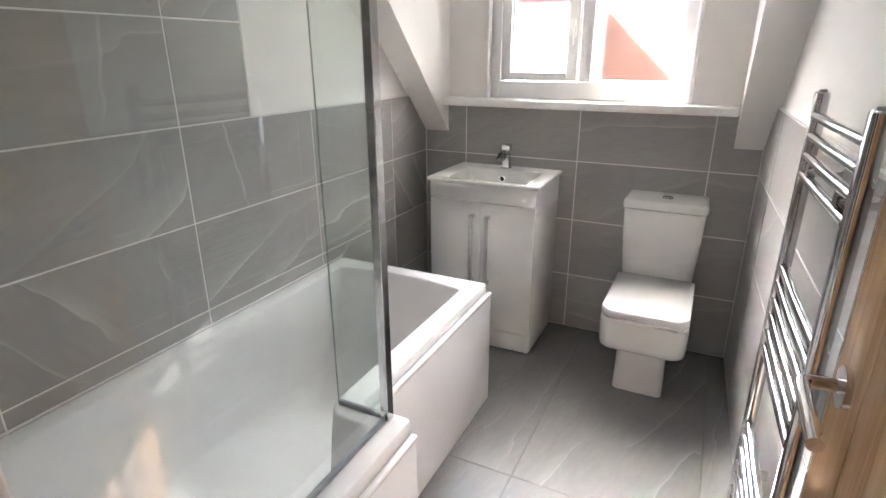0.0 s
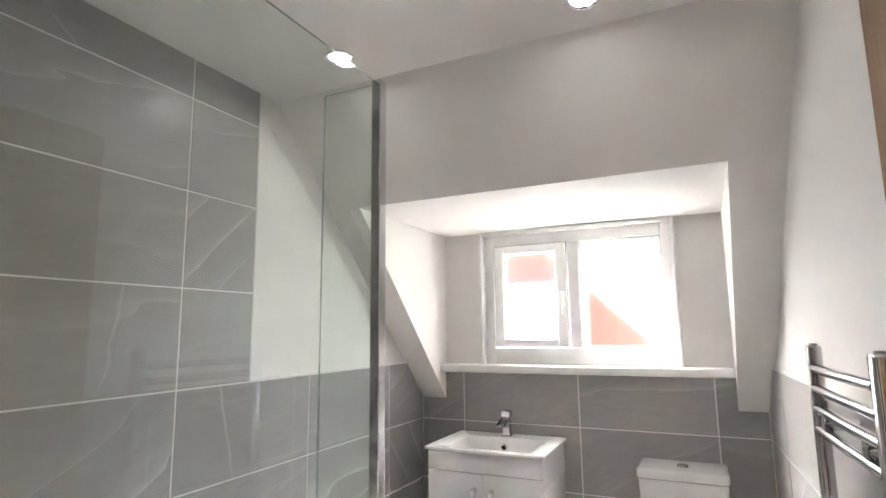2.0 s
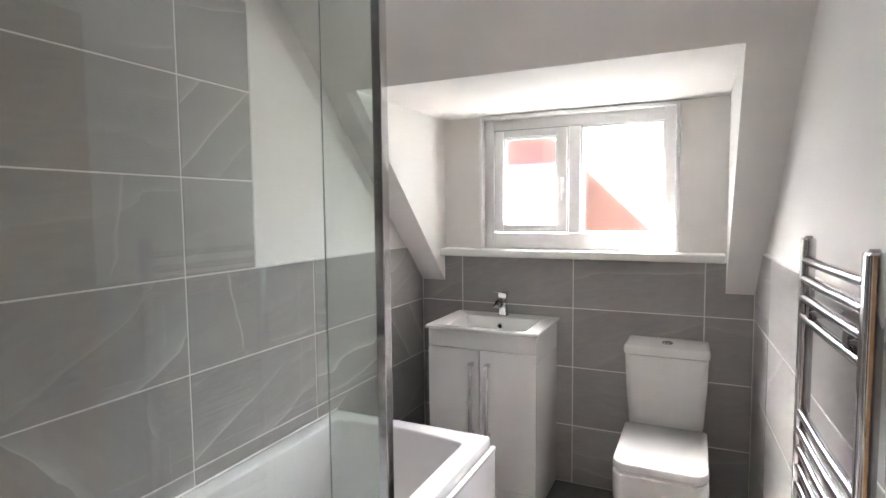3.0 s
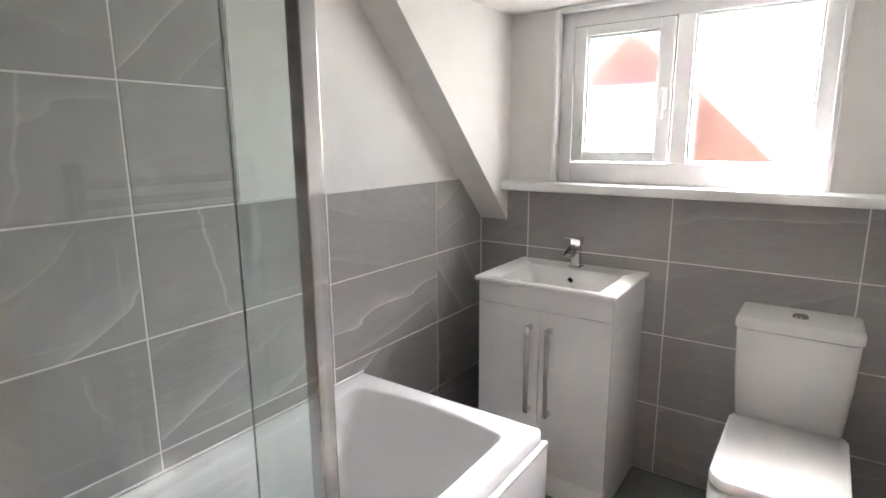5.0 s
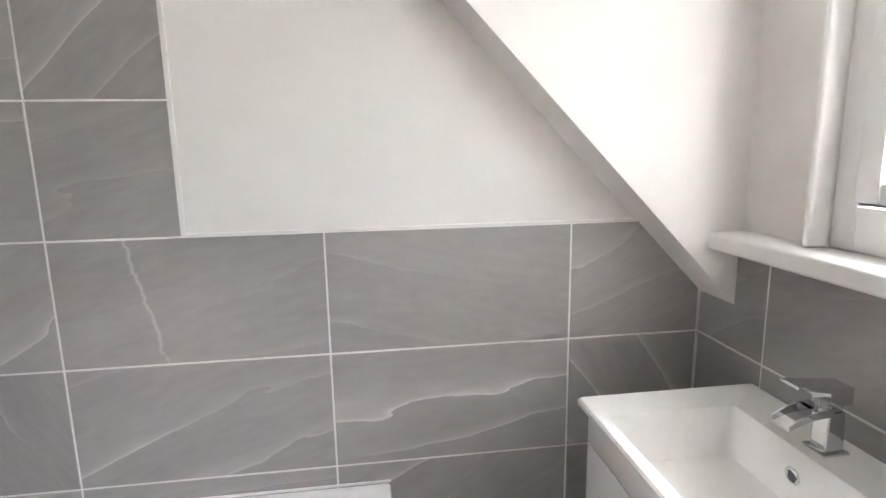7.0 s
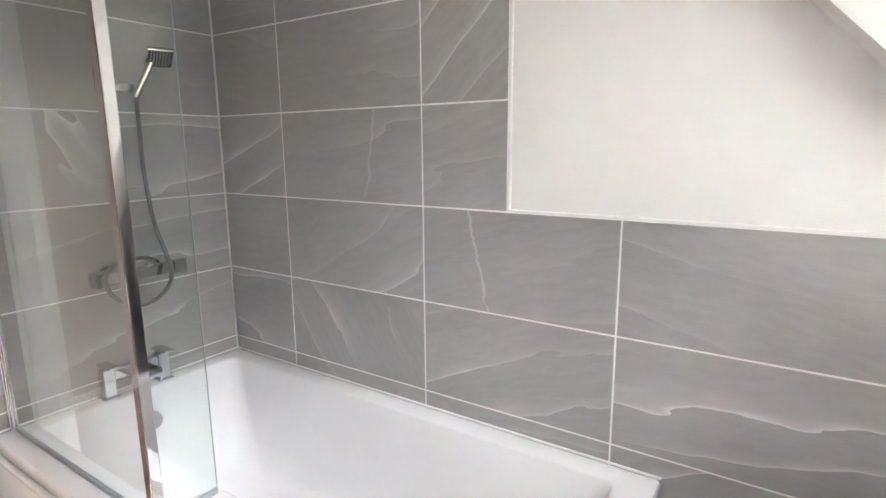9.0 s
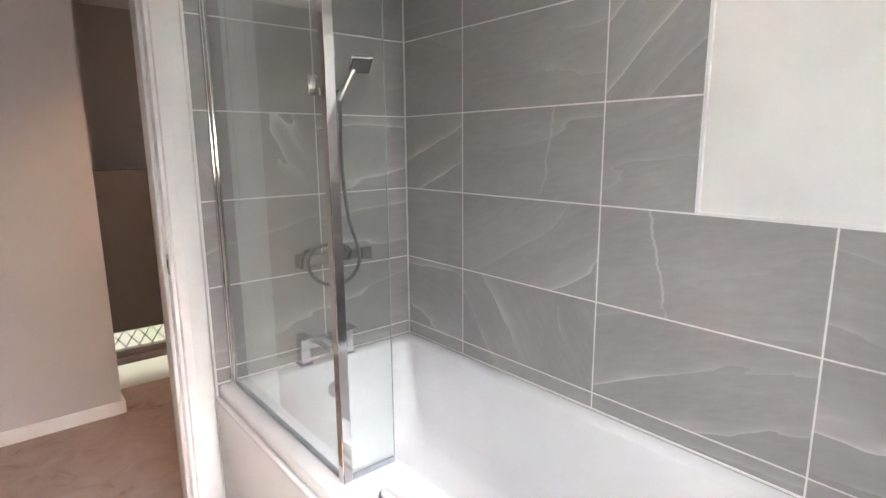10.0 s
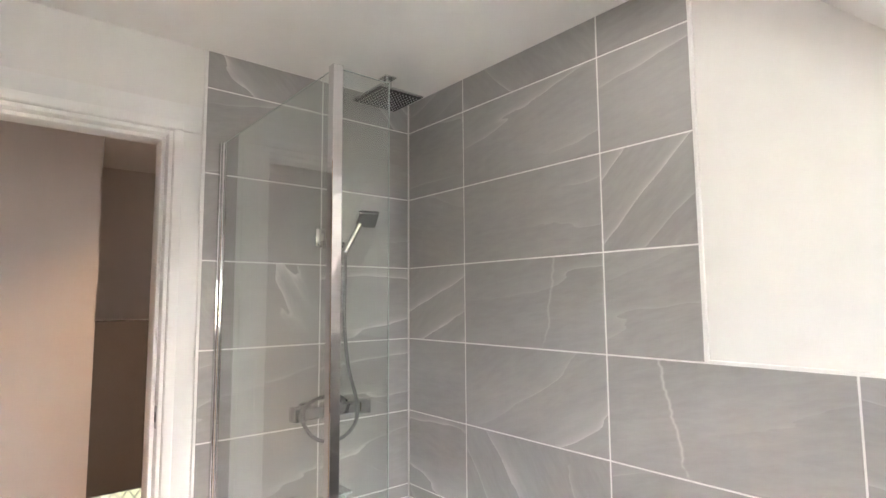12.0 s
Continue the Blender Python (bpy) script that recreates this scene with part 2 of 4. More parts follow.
# ---- mesh helpers ----
def mesh_from(bm, name, mat, smooth=False):
    bmesh.ops.recalc_face_normals(bm, faces=bm.faces)
    me = bpy.data.meshes.new(name)
    bm.to_mesh(me)
    bm.free()
    me.materials.append(mat)
    if smooth:
        me.shade_smooth()
        me.set_sharp_from_angle(angle=radians(38))
    return me


def thing(name, base, label, category, group=""):
    ob = new(name)
    ob.location = base
    ob.empty_display_size = 0.05
    return tagged(ob, label, category, group)


def part(name, bm, mat, parent, label="", smooth=True):
    """Links a bmesh, given in world metres, as one mesh under a thing or a part."""
    ob = new(name, mesh_from(bm, name, mat, smooth))
    ob.parent = parent
    ob.matrix_parent_inverse = Matrix.Translation(parent.location).inverted()
    if label:
        tagged(ob, label)
    return ob


def solid(name, bm, mat, label, category, kind="", group="", smooth=False):
    return tagged(new(name, mesh_from(bm, name, mat, smooth)), label, category, group, kind)


def box(x0, x1, y0, y1, z0, z1, r=0.0, seg=2, bm=None):
    bm = bm or bmesh.new()
    m = Matrix.LocRotScale(((x0 + x1) / 2, (y0 + y1) / 2, (z0 + z1) / 2), None, (abs(x1 - x0), abs(y1 - y0), abs(z1 - z0)))
    made = bmesh.ops.create_cube(bm, size=1.0, matrix=m)["verts"]
    if r:
        es = list({e for v in made for e in v.link_edges})
        bmesh.ops.bevel(bm, geom=es, offset=r, segments=seg, affect="EDGES", profile=0.5)
    return bm


def boxes(*specs):
    bm = bmesh.new()
    for s in specs:
        box(*s, bm=bm)
    return bm


def prism(points, axis, a, b, bm=None):
    """Extrudes a polygon of 2D points along an axis from a to b. The points give the other two coordinates in order."""
    bm = bm or bmesh.new()

    def at(p, t):
        return {"x": (t, p[0], p[1]), "y": (p[0], t, p[1]), "z": (p[0], p[1], t)}[axis]
    lo = [bm.verts.new(at(p, a)) for p in points]
    hi = [bm.verts.new(at(p, b)) for p in points]
    n = len(points)
    bm.faces.new(lo[::-1])
    bm.faces.new(hi)
    for i in range(n):
        bm.faces.new((lo[i], lo[(i + 1) % n], hi[(i + 1) % n], hi[i]))
    return bm


def loft(rings, cap_lo=True, cap_hi=True, bm=None):
    bm = bm or bmesh.new()
    vs = [[bm.verts.new(p) for p in ring] for ring in rings]
    n = len(vs[0])
    for a, b in zip(vs, vs[1:]):
        for i in range(n):
            bm.faces.new((a[i], a[(i + 1) % n], b[(i + 1) % n], b[i]))
    if cap_lo:
        bm.faces.new(vs[0][::-1])
    if cap_hi:
        bm.faces.new(vs[-1])
    return bm


def fillet(corners, z, n=6):
    """A closed loop round 2D corners (x, y, radius), each turned by an arc of n + 1 points; inward corners too."""
    out = []
    k = len(corners)
    for i, (x, y, r) in enumerate(corners):
        p, a, b = Vector((x, y)), Vector(corners[i - 1][:2]), Vector(corners[(i + 1) % k][:2])
        u, w = (a - p).normalized(), (b - p).normalized()
        c = p + (u + w) * r
        s0, s1 = p + u * r - c, p + w * r - c
        t0 = math.atan2(s0.y, s0.x)
        d = (math.atan2(s1.y, s1.x) - t0 + math.pi) % (2 * math.pi) - math.pi
        for j in range(n + 1):
            t = t0 + d * j / n
            out.append((c.x + r * math.cos(t), c.y + r * math.sin(t), z))
    return out


def rrect(x0, x1, y0, y1, r, z, n=5):
    return fillet([(x0, y0, r), (x1, y0, r), (x1, y1, r), (x0, y1, r)], z, n)


def tube(points, r, seg=10, bm=None, closed=False):
    """A round rod along a line of points."""
    bm = bm or bmesh.new()
    pts = [Vector(p) for p in points]
    n = len(pts)
    rings, up = [], None
    for i, p in enumerate(pts):
        a = pts[i - 1] if (i or closed) else p
        b = pts[(i + 1) % n] if (i < n - 1 or closed) else p
        d = (b - a).normalized()
        if up is None:
            up = d.orthogonal().normalized()
        up = (up - d * up.dot(d)).normalized()
        side = d.cross(up)
        rings.append([p + (up * math.cos(t) + side * math.sin(t)) * r for t in (2 * math.pi * k / seg for k in range(seg))])
    if closed:
        rings.append(rings[0])
    return loft(rings, not closed, not closed, bm)


def disc(c, axis, r, depth, seg=24, r2=None, bm=None):
    bm = bm or bmesh.new()
    q = Vector(axis).to_track_quat("Z", "Y").to_matrix().to_4x4()
    bmesh.ops.create_cone(bm, cap_ends=True, segments=seg, radius1=r, radius2=r if r2 is None else r2, depth=depth, matrix=Matrix.Translation(c) @ q)
    return bm


def smooth_line(points, n=8):
    """A Catmull-Rom line through points."""
    p = [Vector(q) for q in points]
    p = [p[0] * 2 - p[1]] + p + [p[-1] * 2 - p[-2]]
    out = []
    for i in range(1, len(p) - 2):
        a, b, c, d = p[i - 1:i + 3]
        for k in range(n):
            t = k / n
            out.append(0.5 * ((2 * b) + (c - a) * t + (2 * a - 5 * b + 4 * c - d) * t * t + (3 * b - a - 3 * c + d) * t ** 3))
    out.append(p[-2])
    return out


# ---- the setting ----
LX, NY, CZ = 0.0, 2.537, 2.235          # tiled west face, tiled north face, ceiling
HALF, FULL_Y, TILED_S = 1.2, 1.265, 0.857
BREAK = 1.36                            # where the flat ceiling turns into the slope
SLOPE = (1.01 - CZ) / (NY - BREAK)      # pitch of the roof plane over the room
CHEEK_W, CHEEK_E, DORMER_Z = 0.138, 1.511, 1.876


def east_x(y):
    return 1.741 - 0.046 * y


def on_slope(z):
    return BREAK + (z - CZ) / SLOPE


wall_west = solid("wall_west", box(-0.16, -0.010, -0.12, 2.70, -0.05, 2.35), PAINT, "white painted plaster wall with grey tiles over the bath", "wall", "structure")
wall_south = solid("wall_south", boxes((-0.01, 0.962, -0.12, -0.010, -0.05, CZ), (0.962, 1.706, -0.12, -0.010, 1.925, CZ), (1.706, 1.90, -0.12, -0.010, -0.05, CZ)),
                   PAINT, "white painted wall with the doorway beside the shower", "wall", "structure")
wall_north = solid("wall_north", boxes((-0.01, 1.90, 2.547, 2.70, -0.05, 1.188), (-0.01, 0.366, 2.547, 2.70, 1.188, 1.858), (1.306, 1.90, 2.547, 2.70, 1.188, 1.858),
                                       (-0.01, 1.90, 2.547, 2.70, 1.858, 2.35)), PAINT, "white painted dormer wall with grey tiles under the window", "wall", "structure")
wall_east = solid("wall_east", prism([(east_x(-0.12) + 0.010, -0.0098), (east_x(2.55) + 0.010, 2.5468), (1.95, 2.5468), (1.95, -0.0098)], "z", -0.05, CZ),
                  PAINT, "white painted wall with grey half-height tiles", "wall", "structure")
floor_base = solid("floor", box(-0.01, 1.76, -0.06, 2.545, -0.06, -0.002), FLOOR_GROUT, "grey veined porcelain tile floor", "floor", "structure")
solid("ceiling", box(-0.16, 1.95, -1.4, BREAK + 0.003, CZ, 2.36), PAINT, "plain white painted flat ceiling", "ceiling", "structure")
for nm, xa, xb in (("sloped_ceiling_1", -0.0095, CHEEK_W), ("sloped_ceiling_2", CHEEK_E, 1.90)):
    solid(nm, prism([(BREAK, CZ), (NY, 1.01), (2.69, 1.01), (2.69, 2.349), (BREAK + 0.004, 2.349)], "x", xa, xb), PAINT,
          "white painted sloping ceiling beside the dormer", "ceiling", "structure")
solid("sloped_ceiling_3", prism([(BREAK, CZ), (on_slope(DORMER_Z), DORMER_Z), (2.685, DORMER_Z), (2.685, 2.348), (BREAK + 0.004, 2.348)], "x", CHEEK_W, CHEEK_E),
      PAINT, "white painted sloping ceiling and flat dormer head", "ceiling", "structure")

# unseen overhang, added to keep steep sky light off the basin
solid("dormer_sky_shade", box(-0.30, 2.05, 2.701, 3.00, 1.93, 2.03, 0.01), PVC, "unseen white overhang added to shade the dormer window", "eaves", "structure")

# jambs and architraves of the doorway
lining = tagged(new("door_frame"), "white gloss painted door lining and architrave", "door frame", "", "structure")
part("jamb", boxes((0.955, 0.970, -0.125, -0.002, 0.0, 1.925, 0.002), (0.970, 0.982, -0.125, -0.045, 0.0, 1.913, 0.002)), GLOSS, lining)
part("jamb", boxes((1.691, 1.706, -0.125, -0.002, 0.0, 1.925, 0.002), (1.679, 1.691, -0.125, -0.045, 0.0, 1.913, 0.002)), GLOSS, lining)
part("head", boxes((0.970, 1.691, -0.125, -0.002, 1.913, 1.926, 0.002), (0.982, 1.679, -0.125, -0.045, 1.901, 1.913, 0.002)), GLOSS, lining)


def architrave(pa, pb, inner, depth0, depth1):
    """An upright moulded board between two x, with a bead along its inner edge."""
    s = 1 if depth1 > depth0 else -1
    bm = box(min(pa, pb), max(pa, pb), min(depth0, depth1), max(depth0, depth1), 0.0, 1.9275, 0.003)
    e0, e1 = (inner - 0.030, inner - 0.002) if inner == max(pa, pb) else (inner + 0.002, inner + 0.030)
    box(e0, e1, min(depth1, depth1 + s * 0.006), max(depth1, depth1 + s * 0.006), 0.0, 1.9275, 0.0025, 2, bm)
    return bm


part("architrave", architrave(0.872, 0.958, 0.958, -0.0095, 0.006), GLOSS, lining)
part("architrave", architrave(1.738, 1.702, 1.702, -0.010, 0.002), GLOSS, lining)
part("architrave", boxes((0.872, 1.738, -0.0095, 0.006, 1.928, 2.021, 0.003), (0.930, 1.728, 0.0055, 0.012, 1.930, 1.958, 0.0025)), GLOSS, lining)
part("architrave", boxes((0.872, 0.958, -0.136, -0.120, 0.0, 2.021, 0.003), (1.702, 1.788, -0.136, -0.120, 0.0, 2.021, 0.003), (0.958, 1.702, -0.136, -0.120, 1.928, 2.021, 0.003)), GLOSS, lining)
part("strike_plate", boxes((0.9695, 0.9715, -0.040, -0.012, 0.965, 1.035, 0.0008)), STEEL, lining, "steel strike plate on the jamb")
# no hole is cut: a black plate gives the dark of the latch recess
part("latch_hole_shade", boxes((0.9712, 0.9722, -0.034, -0.018, 0.985, 1.015)), BLACK, lining, "black patch painted as the shade in the latch hole")
tagged(new("threshold", mesh_from(boxes((0.97, 1.691, -0.075, -0.045, -0.004, 0.008, 0.003)), "threshold", STEEL, True)), "thin steel threshold strip under the doorway", "threshold", "", "structure")

# ---- the dormer window ----
WX0, WX1, WZ0, WZ1 = 0.367, 1.300, 1.190, 1.856
window = tagged(new("window_1"), "white plastic two-light window with a side-hung sash", "window", "", "structure")
window.location = (0, 0, 0)
solid("window_sill", box(CHEEK_W + 0.008, CHEEK_E - 0.006, 2.449, 2.5465, 1.151, 1.1895, 0.007, 3), GLOSS, "white gloss painted window board with a rounded edge", "window sill", "structure", smooth=True)
wf = bmesh.new()
for s in ((WX0, WX0 + 0.052, 2.552, 2.637, WZ0, WZ1), (WX1 - 0.052, WX1, 2.552, 2.637, WZ0, WZ1), (WX0 + 0.052, WX1 - 0.052, 2.552, 2.637, WZ0, WZ0 + 0.082),
          (WX0 + 0.052, WX1 - 0.052, 2.552, 2.637, WZ1 - 0.058, WZ1), (0.809, 0.866, 2.552, 2.637, WZ0 + 0.082, WZ1 - 0.058)):
    box(*s, 0.004, 2, wf)
part("frame", wf, PVC, window)
part("casing_bead", boxes((WX0 - 0.014, WX0 + 0.004, 2.505, 2.548, WZ0, WZ1 + 0.012, 0.006, 3)), PVC, window)
part("casing_bead", boxes((WX1 - 0.004, WX1 + 0.014, 2.505, 2.548, WZ0, WZ1 + 0.012, 0.006, 3)), PVC, window)
part("casing_bead", boxes((WX0 + 0.004, WX1 - 0.004, 2.505, 2.548, WZ1 - 0.004, 1.871, 0.004, 2)), PVC, window)
SX0, SX1, SZ0, SZ1 = 0.430, 0.803, 1.281, 1.794
sash = bmesh.new()
for s in ((SX0, SX0 + 0.048, SZ0, SZ1), (SX1 - 0.048, SX1, SZ0, SZ1), (SX0 + 0.048, SX1 - 0.048, SZ0, SZ0 + 0.036), (SX0 + 0.048, SX1 - 0.048, SZ1 - 0.036, SZ1)):
    box(s[0], s[1], 2.531, 2.59, s[2], s[3], 0.005, 2, sash)
part("sash", sash, PVC, window)
part("gasket", boxes((SX0 - 0.006, SX1 + 0.006, 2.5485, 2.5505, SZ0 - 0.006, SZ0 - 0.001), (SX0 - 0.006, SX1 + 0.006, 2.5485, 2.5505, SZ1 + 0.001, SZ1 + 0.005),
                     (SX0 - 0.006, SX0 - 0.001, 2.5485, 2.5505, SZ0, SZ1), (SX1 + 0.001, SX1 + 0.006, 2.5485, 2.5505, SZ0, SZ1)), GASKET, window)
bead = bmesh.new()
for x0, x1, z0, z1, yy in ((SX0 + 0.048, SX1 - 0.048, SZ0 + 0.036, SZ1 - 0.036, 2.545), (0.866, WX1 - 0.052, WZ0 + 0.082, WZ1 - 0.058, 2.565)):
    for s in ((x0, x0 + 0.009, z0, z1), (x1 - 0.009, x1, z0, z1), (x0 + 0.009, x1 - 0.009, z0, z0 + 0.009), (x0 + 0.009, x1 - 0.009, z1 - 0.009, z1)):
        box(s[0], s[1], yy, yy + 0.03, s[2], s[3], 0.003, 1, bead)
part("glazing_bead", bead, PVC, window)
for pb in ((SX0 + 0.050, SX1 - 0.050, 2.571, 2.575, SZ0 + 0.038, SZ1 - 0.038), (0.868, WX1 - 0.054, 2.593, 2.597, WZ0 + 0.084, WZ1 - 0.060)):
    pane = part("pane", boxes(pb), PANE, window, "slightly hazy glass pane", False)
    pane.visible_shadow = False
handle = part("handle", boxes((0.769, 0.791, 2.521, 2.533, 1.47, 1.55, 0.005, 2)), PVC, window, "white window handle")
part("lever", boxes((0.773, 0.787, 2.495, 2.509, 1.435, 1.545, 0.006, 3), (0.773, 0.787, 2.503, 2.525, 1.520, 1.545, 0.005, 2)), PVC, handle)

# ---- the landing beyond the doorway ----
solid("hall_floor", box(-1.30, 2.60, -2.30, -0.060, -0.08, 0.004), CARPET, "worn mauve-brown fitted carpet with dark scuffs", "carpet", "structure")
solid("hall_wall_1", box(0.997, 2.60, -1.40, -1.217, -0.05, CZ), BEIGE, "pale grey-beige painted landing wall", "wall", "structure")
solid("hall_wall_2", boxes((-1.40, -1.30, -2.30, -0.12, -0.05, 2.5)), BEIGE, "pale painted landing wall", "wall", "structure")
solid("hall_wall_3", boxes((2.60, 2.70, -2.30, -0.12, -0.05, 2.5), (1.90, 2.60, -0.22, -0.12, -0.05, 2.5), (-1.30, -0.01, -0.22, -0.12, -0.05, 2.5)), BEIGE, "pale painted landing wall", "wall", "structure")
solid("hall_wall_4", boxes((-1.30, 0.997, -2.30, -2.15, -0.05, 2.5)), BEIGE, "pale painted wall behind the half wall", "wall", "structure")
solid("hall_wall_5", boxes((0.997, 1.085, -2.15, -1.40, -0.05, 2.5)), BEIGE, "pale painted landing wall", "wall", "structure")
solid("hall_ceiling", box(-1.40, 2.70, -2.30, -1.40, CZ + 0.002, 2.40), PAINT, "plain white landing ceiling", "ceiling", "structure")
solid("hall_ceiling_2", boxes((-1.40, -0.16, -1.40, -0.12, CZ + 0.002, 2.40), (1.95, 2.70, -1.40, -0.12, CZ + 0.002, 2.40)), PAINT, "plain white landing ceiling", "ceiling", "structure")
solid("half_wall", boxes((-1.30, 0.997, -1.64, -1.54, 0.345, 1.262, 0.004)), TAUPE, "dark taupe half-height wall over the low window", "wall", "structure")
solid("hall_wall_6", boxes((-1.30, 0.12, -1.64, -1.54, -0.05, 0.345)), TAUPE, "dark taupe wall beside the low window", "wall", "structure")
solid("half_wall_ledge", boxes((-1.30, 0.997, -2.15, -1.64, 1.20, 1.25)), BEIGE, "painted ledge behind the half wall", "ledge", "structure")
solid("baseboard", boxes((0.987, 2.60, -1.217, -1.203, 0.004, 0.074, 0.004, 2), (0.982, 0.997, -1.54, -1.203, 0.004, 0.074, 0.004, 2)), GLOSS, "white painted landing skirting board", "skirting", "structure")
low = tagged(new("window_2"), "low leaded window with a frosted pane below", "window", "", "structure")
part("transom", boxes((0.12, 0.997, -1.60, -1.535, 0.150, 0.190, 0.004), (0.12, 0.997, -1.60, -1.548, 0.190, 0.232, 0.004)), STEEL, low, "grey metal transom")
lp = part("pane", boxes((0.12, 0.997, -1.596, -1.590, 0.232, 0.345)), PANE, low, "clear leaded glass", False)
lp.visible_shadow = False
lp = part("pane", boxes((0.12, 0.997, -1.556, -1.550, 0.004, 0.150)), FROST, low, "frosted glass pane", False)
lp.visible_shadow = False
cames = bmesh.new()
for i in range(-2, 14):
    x0 = 0.12 + i * 0.07
    for d in (1, -1):
        a, b = (x0, 0.232), (x0 + 0.08, 0.345)
        if d < 0:
            a, b = (x0 + 0.08, 0.232), (x0, 0.345)
        if min(a[0], b[0]) > 0.11 and max(a[0], b[0]) < 0.99:
            tube([(a[0], -1.587, a[1]), (b[0], -1.587, b[1])], 0.0028, 6, cames)
part("lead_lattice", cames, LEAD, low)

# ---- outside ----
# added board that glows in place of daylight through the low window
solid("daylight_backdrop", box(0.0, 1.05, -1.712, -1.70, -0.05, 0.36), DAYLIGHT_GLOW, "glowing yellow-green board standing in for daylight beyond the low window", "backdrop", "structure")
solid("ground", box(-300, 300, -300, 300, -3.2, -2.9), GRASS, "mown lawn reaching away round the house", "ground", "structure")
house = thing("neighbour_house", (-1.3, 10.5, -2.9), "white rendered neighbouring house with a red tiled gable", "house")
part("wall", boxes((-5.6, 2.6, 9.1, 16.0, -2.9, -0.6)), RENDER, house)
part("gable", prism([(-5.6, -0.6), (2.6, -0.6), (2.35, -0.55), (-1.30, 3.02), (-4.95, -0.55)], "y", 9.0, 9.25), CLAY, house, "red clay tile-hung gable", False)
part("bay", boxes((-3.4, -0.30, 8.2, 9.0, -2.9, 2.08, 0.02)), RENDER, house, "white rendered projecting bay", False)
roof = bmesh.new()
for s in (-1, 1):
    prism([(-1.30, 2.98), (-1.30, 2.86), (-1.30 + s * 4.3, -1.35), (-1.30 + s * 4.3, -1.23)], "y", 9.26, 16.2, roof)
part("roof", roof, CLAY, house, "red clay tiled roof", False)

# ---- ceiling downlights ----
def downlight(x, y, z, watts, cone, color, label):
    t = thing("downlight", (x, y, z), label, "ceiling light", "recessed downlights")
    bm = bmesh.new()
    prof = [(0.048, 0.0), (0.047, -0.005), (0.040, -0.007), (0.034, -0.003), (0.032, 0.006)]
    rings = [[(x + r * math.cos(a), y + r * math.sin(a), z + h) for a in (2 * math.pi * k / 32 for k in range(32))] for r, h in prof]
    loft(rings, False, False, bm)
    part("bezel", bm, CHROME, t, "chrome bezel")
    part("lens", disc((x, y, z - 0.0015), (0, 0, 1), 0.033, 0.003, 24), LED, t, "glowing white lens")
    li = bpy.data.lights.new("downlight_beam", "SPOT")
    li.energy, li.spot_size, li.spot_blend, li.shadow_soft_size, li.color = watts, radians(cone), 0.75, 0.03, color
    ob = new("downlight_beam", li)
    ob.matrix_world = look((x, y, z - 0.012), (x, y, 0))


WHITE_LAMP = (1.0, 0.965, 0.93)
for lx, ly, lw, cone in ((0.415, 1.18, 0.9, 58), (1.18, 1.21, 0.9, 58)):
    downlight(lx, ly, CZ, lw, cone, WHITE_LAMP, "small round recessed chrome downlight, lit")
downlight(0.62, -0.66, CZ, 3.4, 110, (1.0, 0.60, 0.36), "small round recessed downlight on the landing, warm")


# ---- L-shaped bath ----
def bath_ring(inset, z, r_out, r_in, taper=0.0):
    """The bath's outline, drawn in by a distance; taper draws the head end in further."""
    i = inset
    top = 1.712 - i - taper
    bow = 0.026 if i > 0.05 else 0.0
    ring = fillet([(i, i + taper * 0.4, r_out), (0.852 - i, i + taper * 0.4, r_out), (0.852 - i, 0.838 - i, r_out), (0.702 - i, 0.838 - i, r_in),
                   (0.702 - i, top - bow, r_out * 0.7), (i, top - bow, r_out * 0.7)], z, 8)
    xa, xb = ring[44][0], ring[45][0]
    arch = [(xa + (xb - xa) * k / 10, top - bow + bow * 4 * k / 10 * (1 - k / 10), z) for k in range(1, 10)]
    return ring[:45] + arch + ring[45:]


bath = thing("bathtub", (0.42, 0.85, 0.0), "white L-shaped acrylic shower bath with side panel", "bathtub")
RIM = 0.545
shift = lambda ring: [(x + 0.001, y + 0.001, z) for x, y, z in ring]
rings = [bath_ring(0.004, 0.497, 0.010, 0.010), bath_ring(0.0, 0.503, 0.012, 0.012), bath_ring(0.0, RIM - 0.010, 0.014, 0.012), bath_ring(0.003, RIM - 0.003, 0.014, 0.014),
         bath_ring(0.010, RIM, 0.014, 0.020), bath_ring(0.066, RIM, 0.040, 0.055), bath_ring(0.070, RIM - 0.002, 0.042, 0.058), bath_ring(0.0735, RIM - 0.008, 0.044, 0.062),
         bath_ring(0.088, 0.42, 0.055, 0.080, 0.04), bath_ring(0.104, 0.24, 0.075, 0.10, 0.11), bath_ring(0.122, 0.165, 0.085, 0.12, 0.16),
         bath_ring(0.150, 0.138, 0.08, 0.13, 0.19), bath_ring(0.20, 0.130, 0.06, 0.15, 0.22)]
part("tub", loft([shift(r) for r in rings], False, True), ACRYLIC, bath)


def panel_board(run, out, z0, z1, rail=0.055):
    """A bath panel along a run of 2D points; out gives each stretch's outward side."""
    bm = bmesh.new()
    for (a, b), (ox, oy) in zip(zip(run, run[1:]), out):
        t, f = 0.014, 0.019
        for d, za, zb, r in ((t, z0, z1 - rail, 0.002), (f, z1 - rail, z1, 0.006)):
            xs = sorted((a[0], b[0], a[0] + ox * d, b[0] + ox * d))
            ys = sorted((a[1], b[1], a[1] + oy * d, b[1] + oy * d))
            box(xs[0], xs[-1], ys[0], ys[-1], za, zb, r, 2, bm)
    return bm


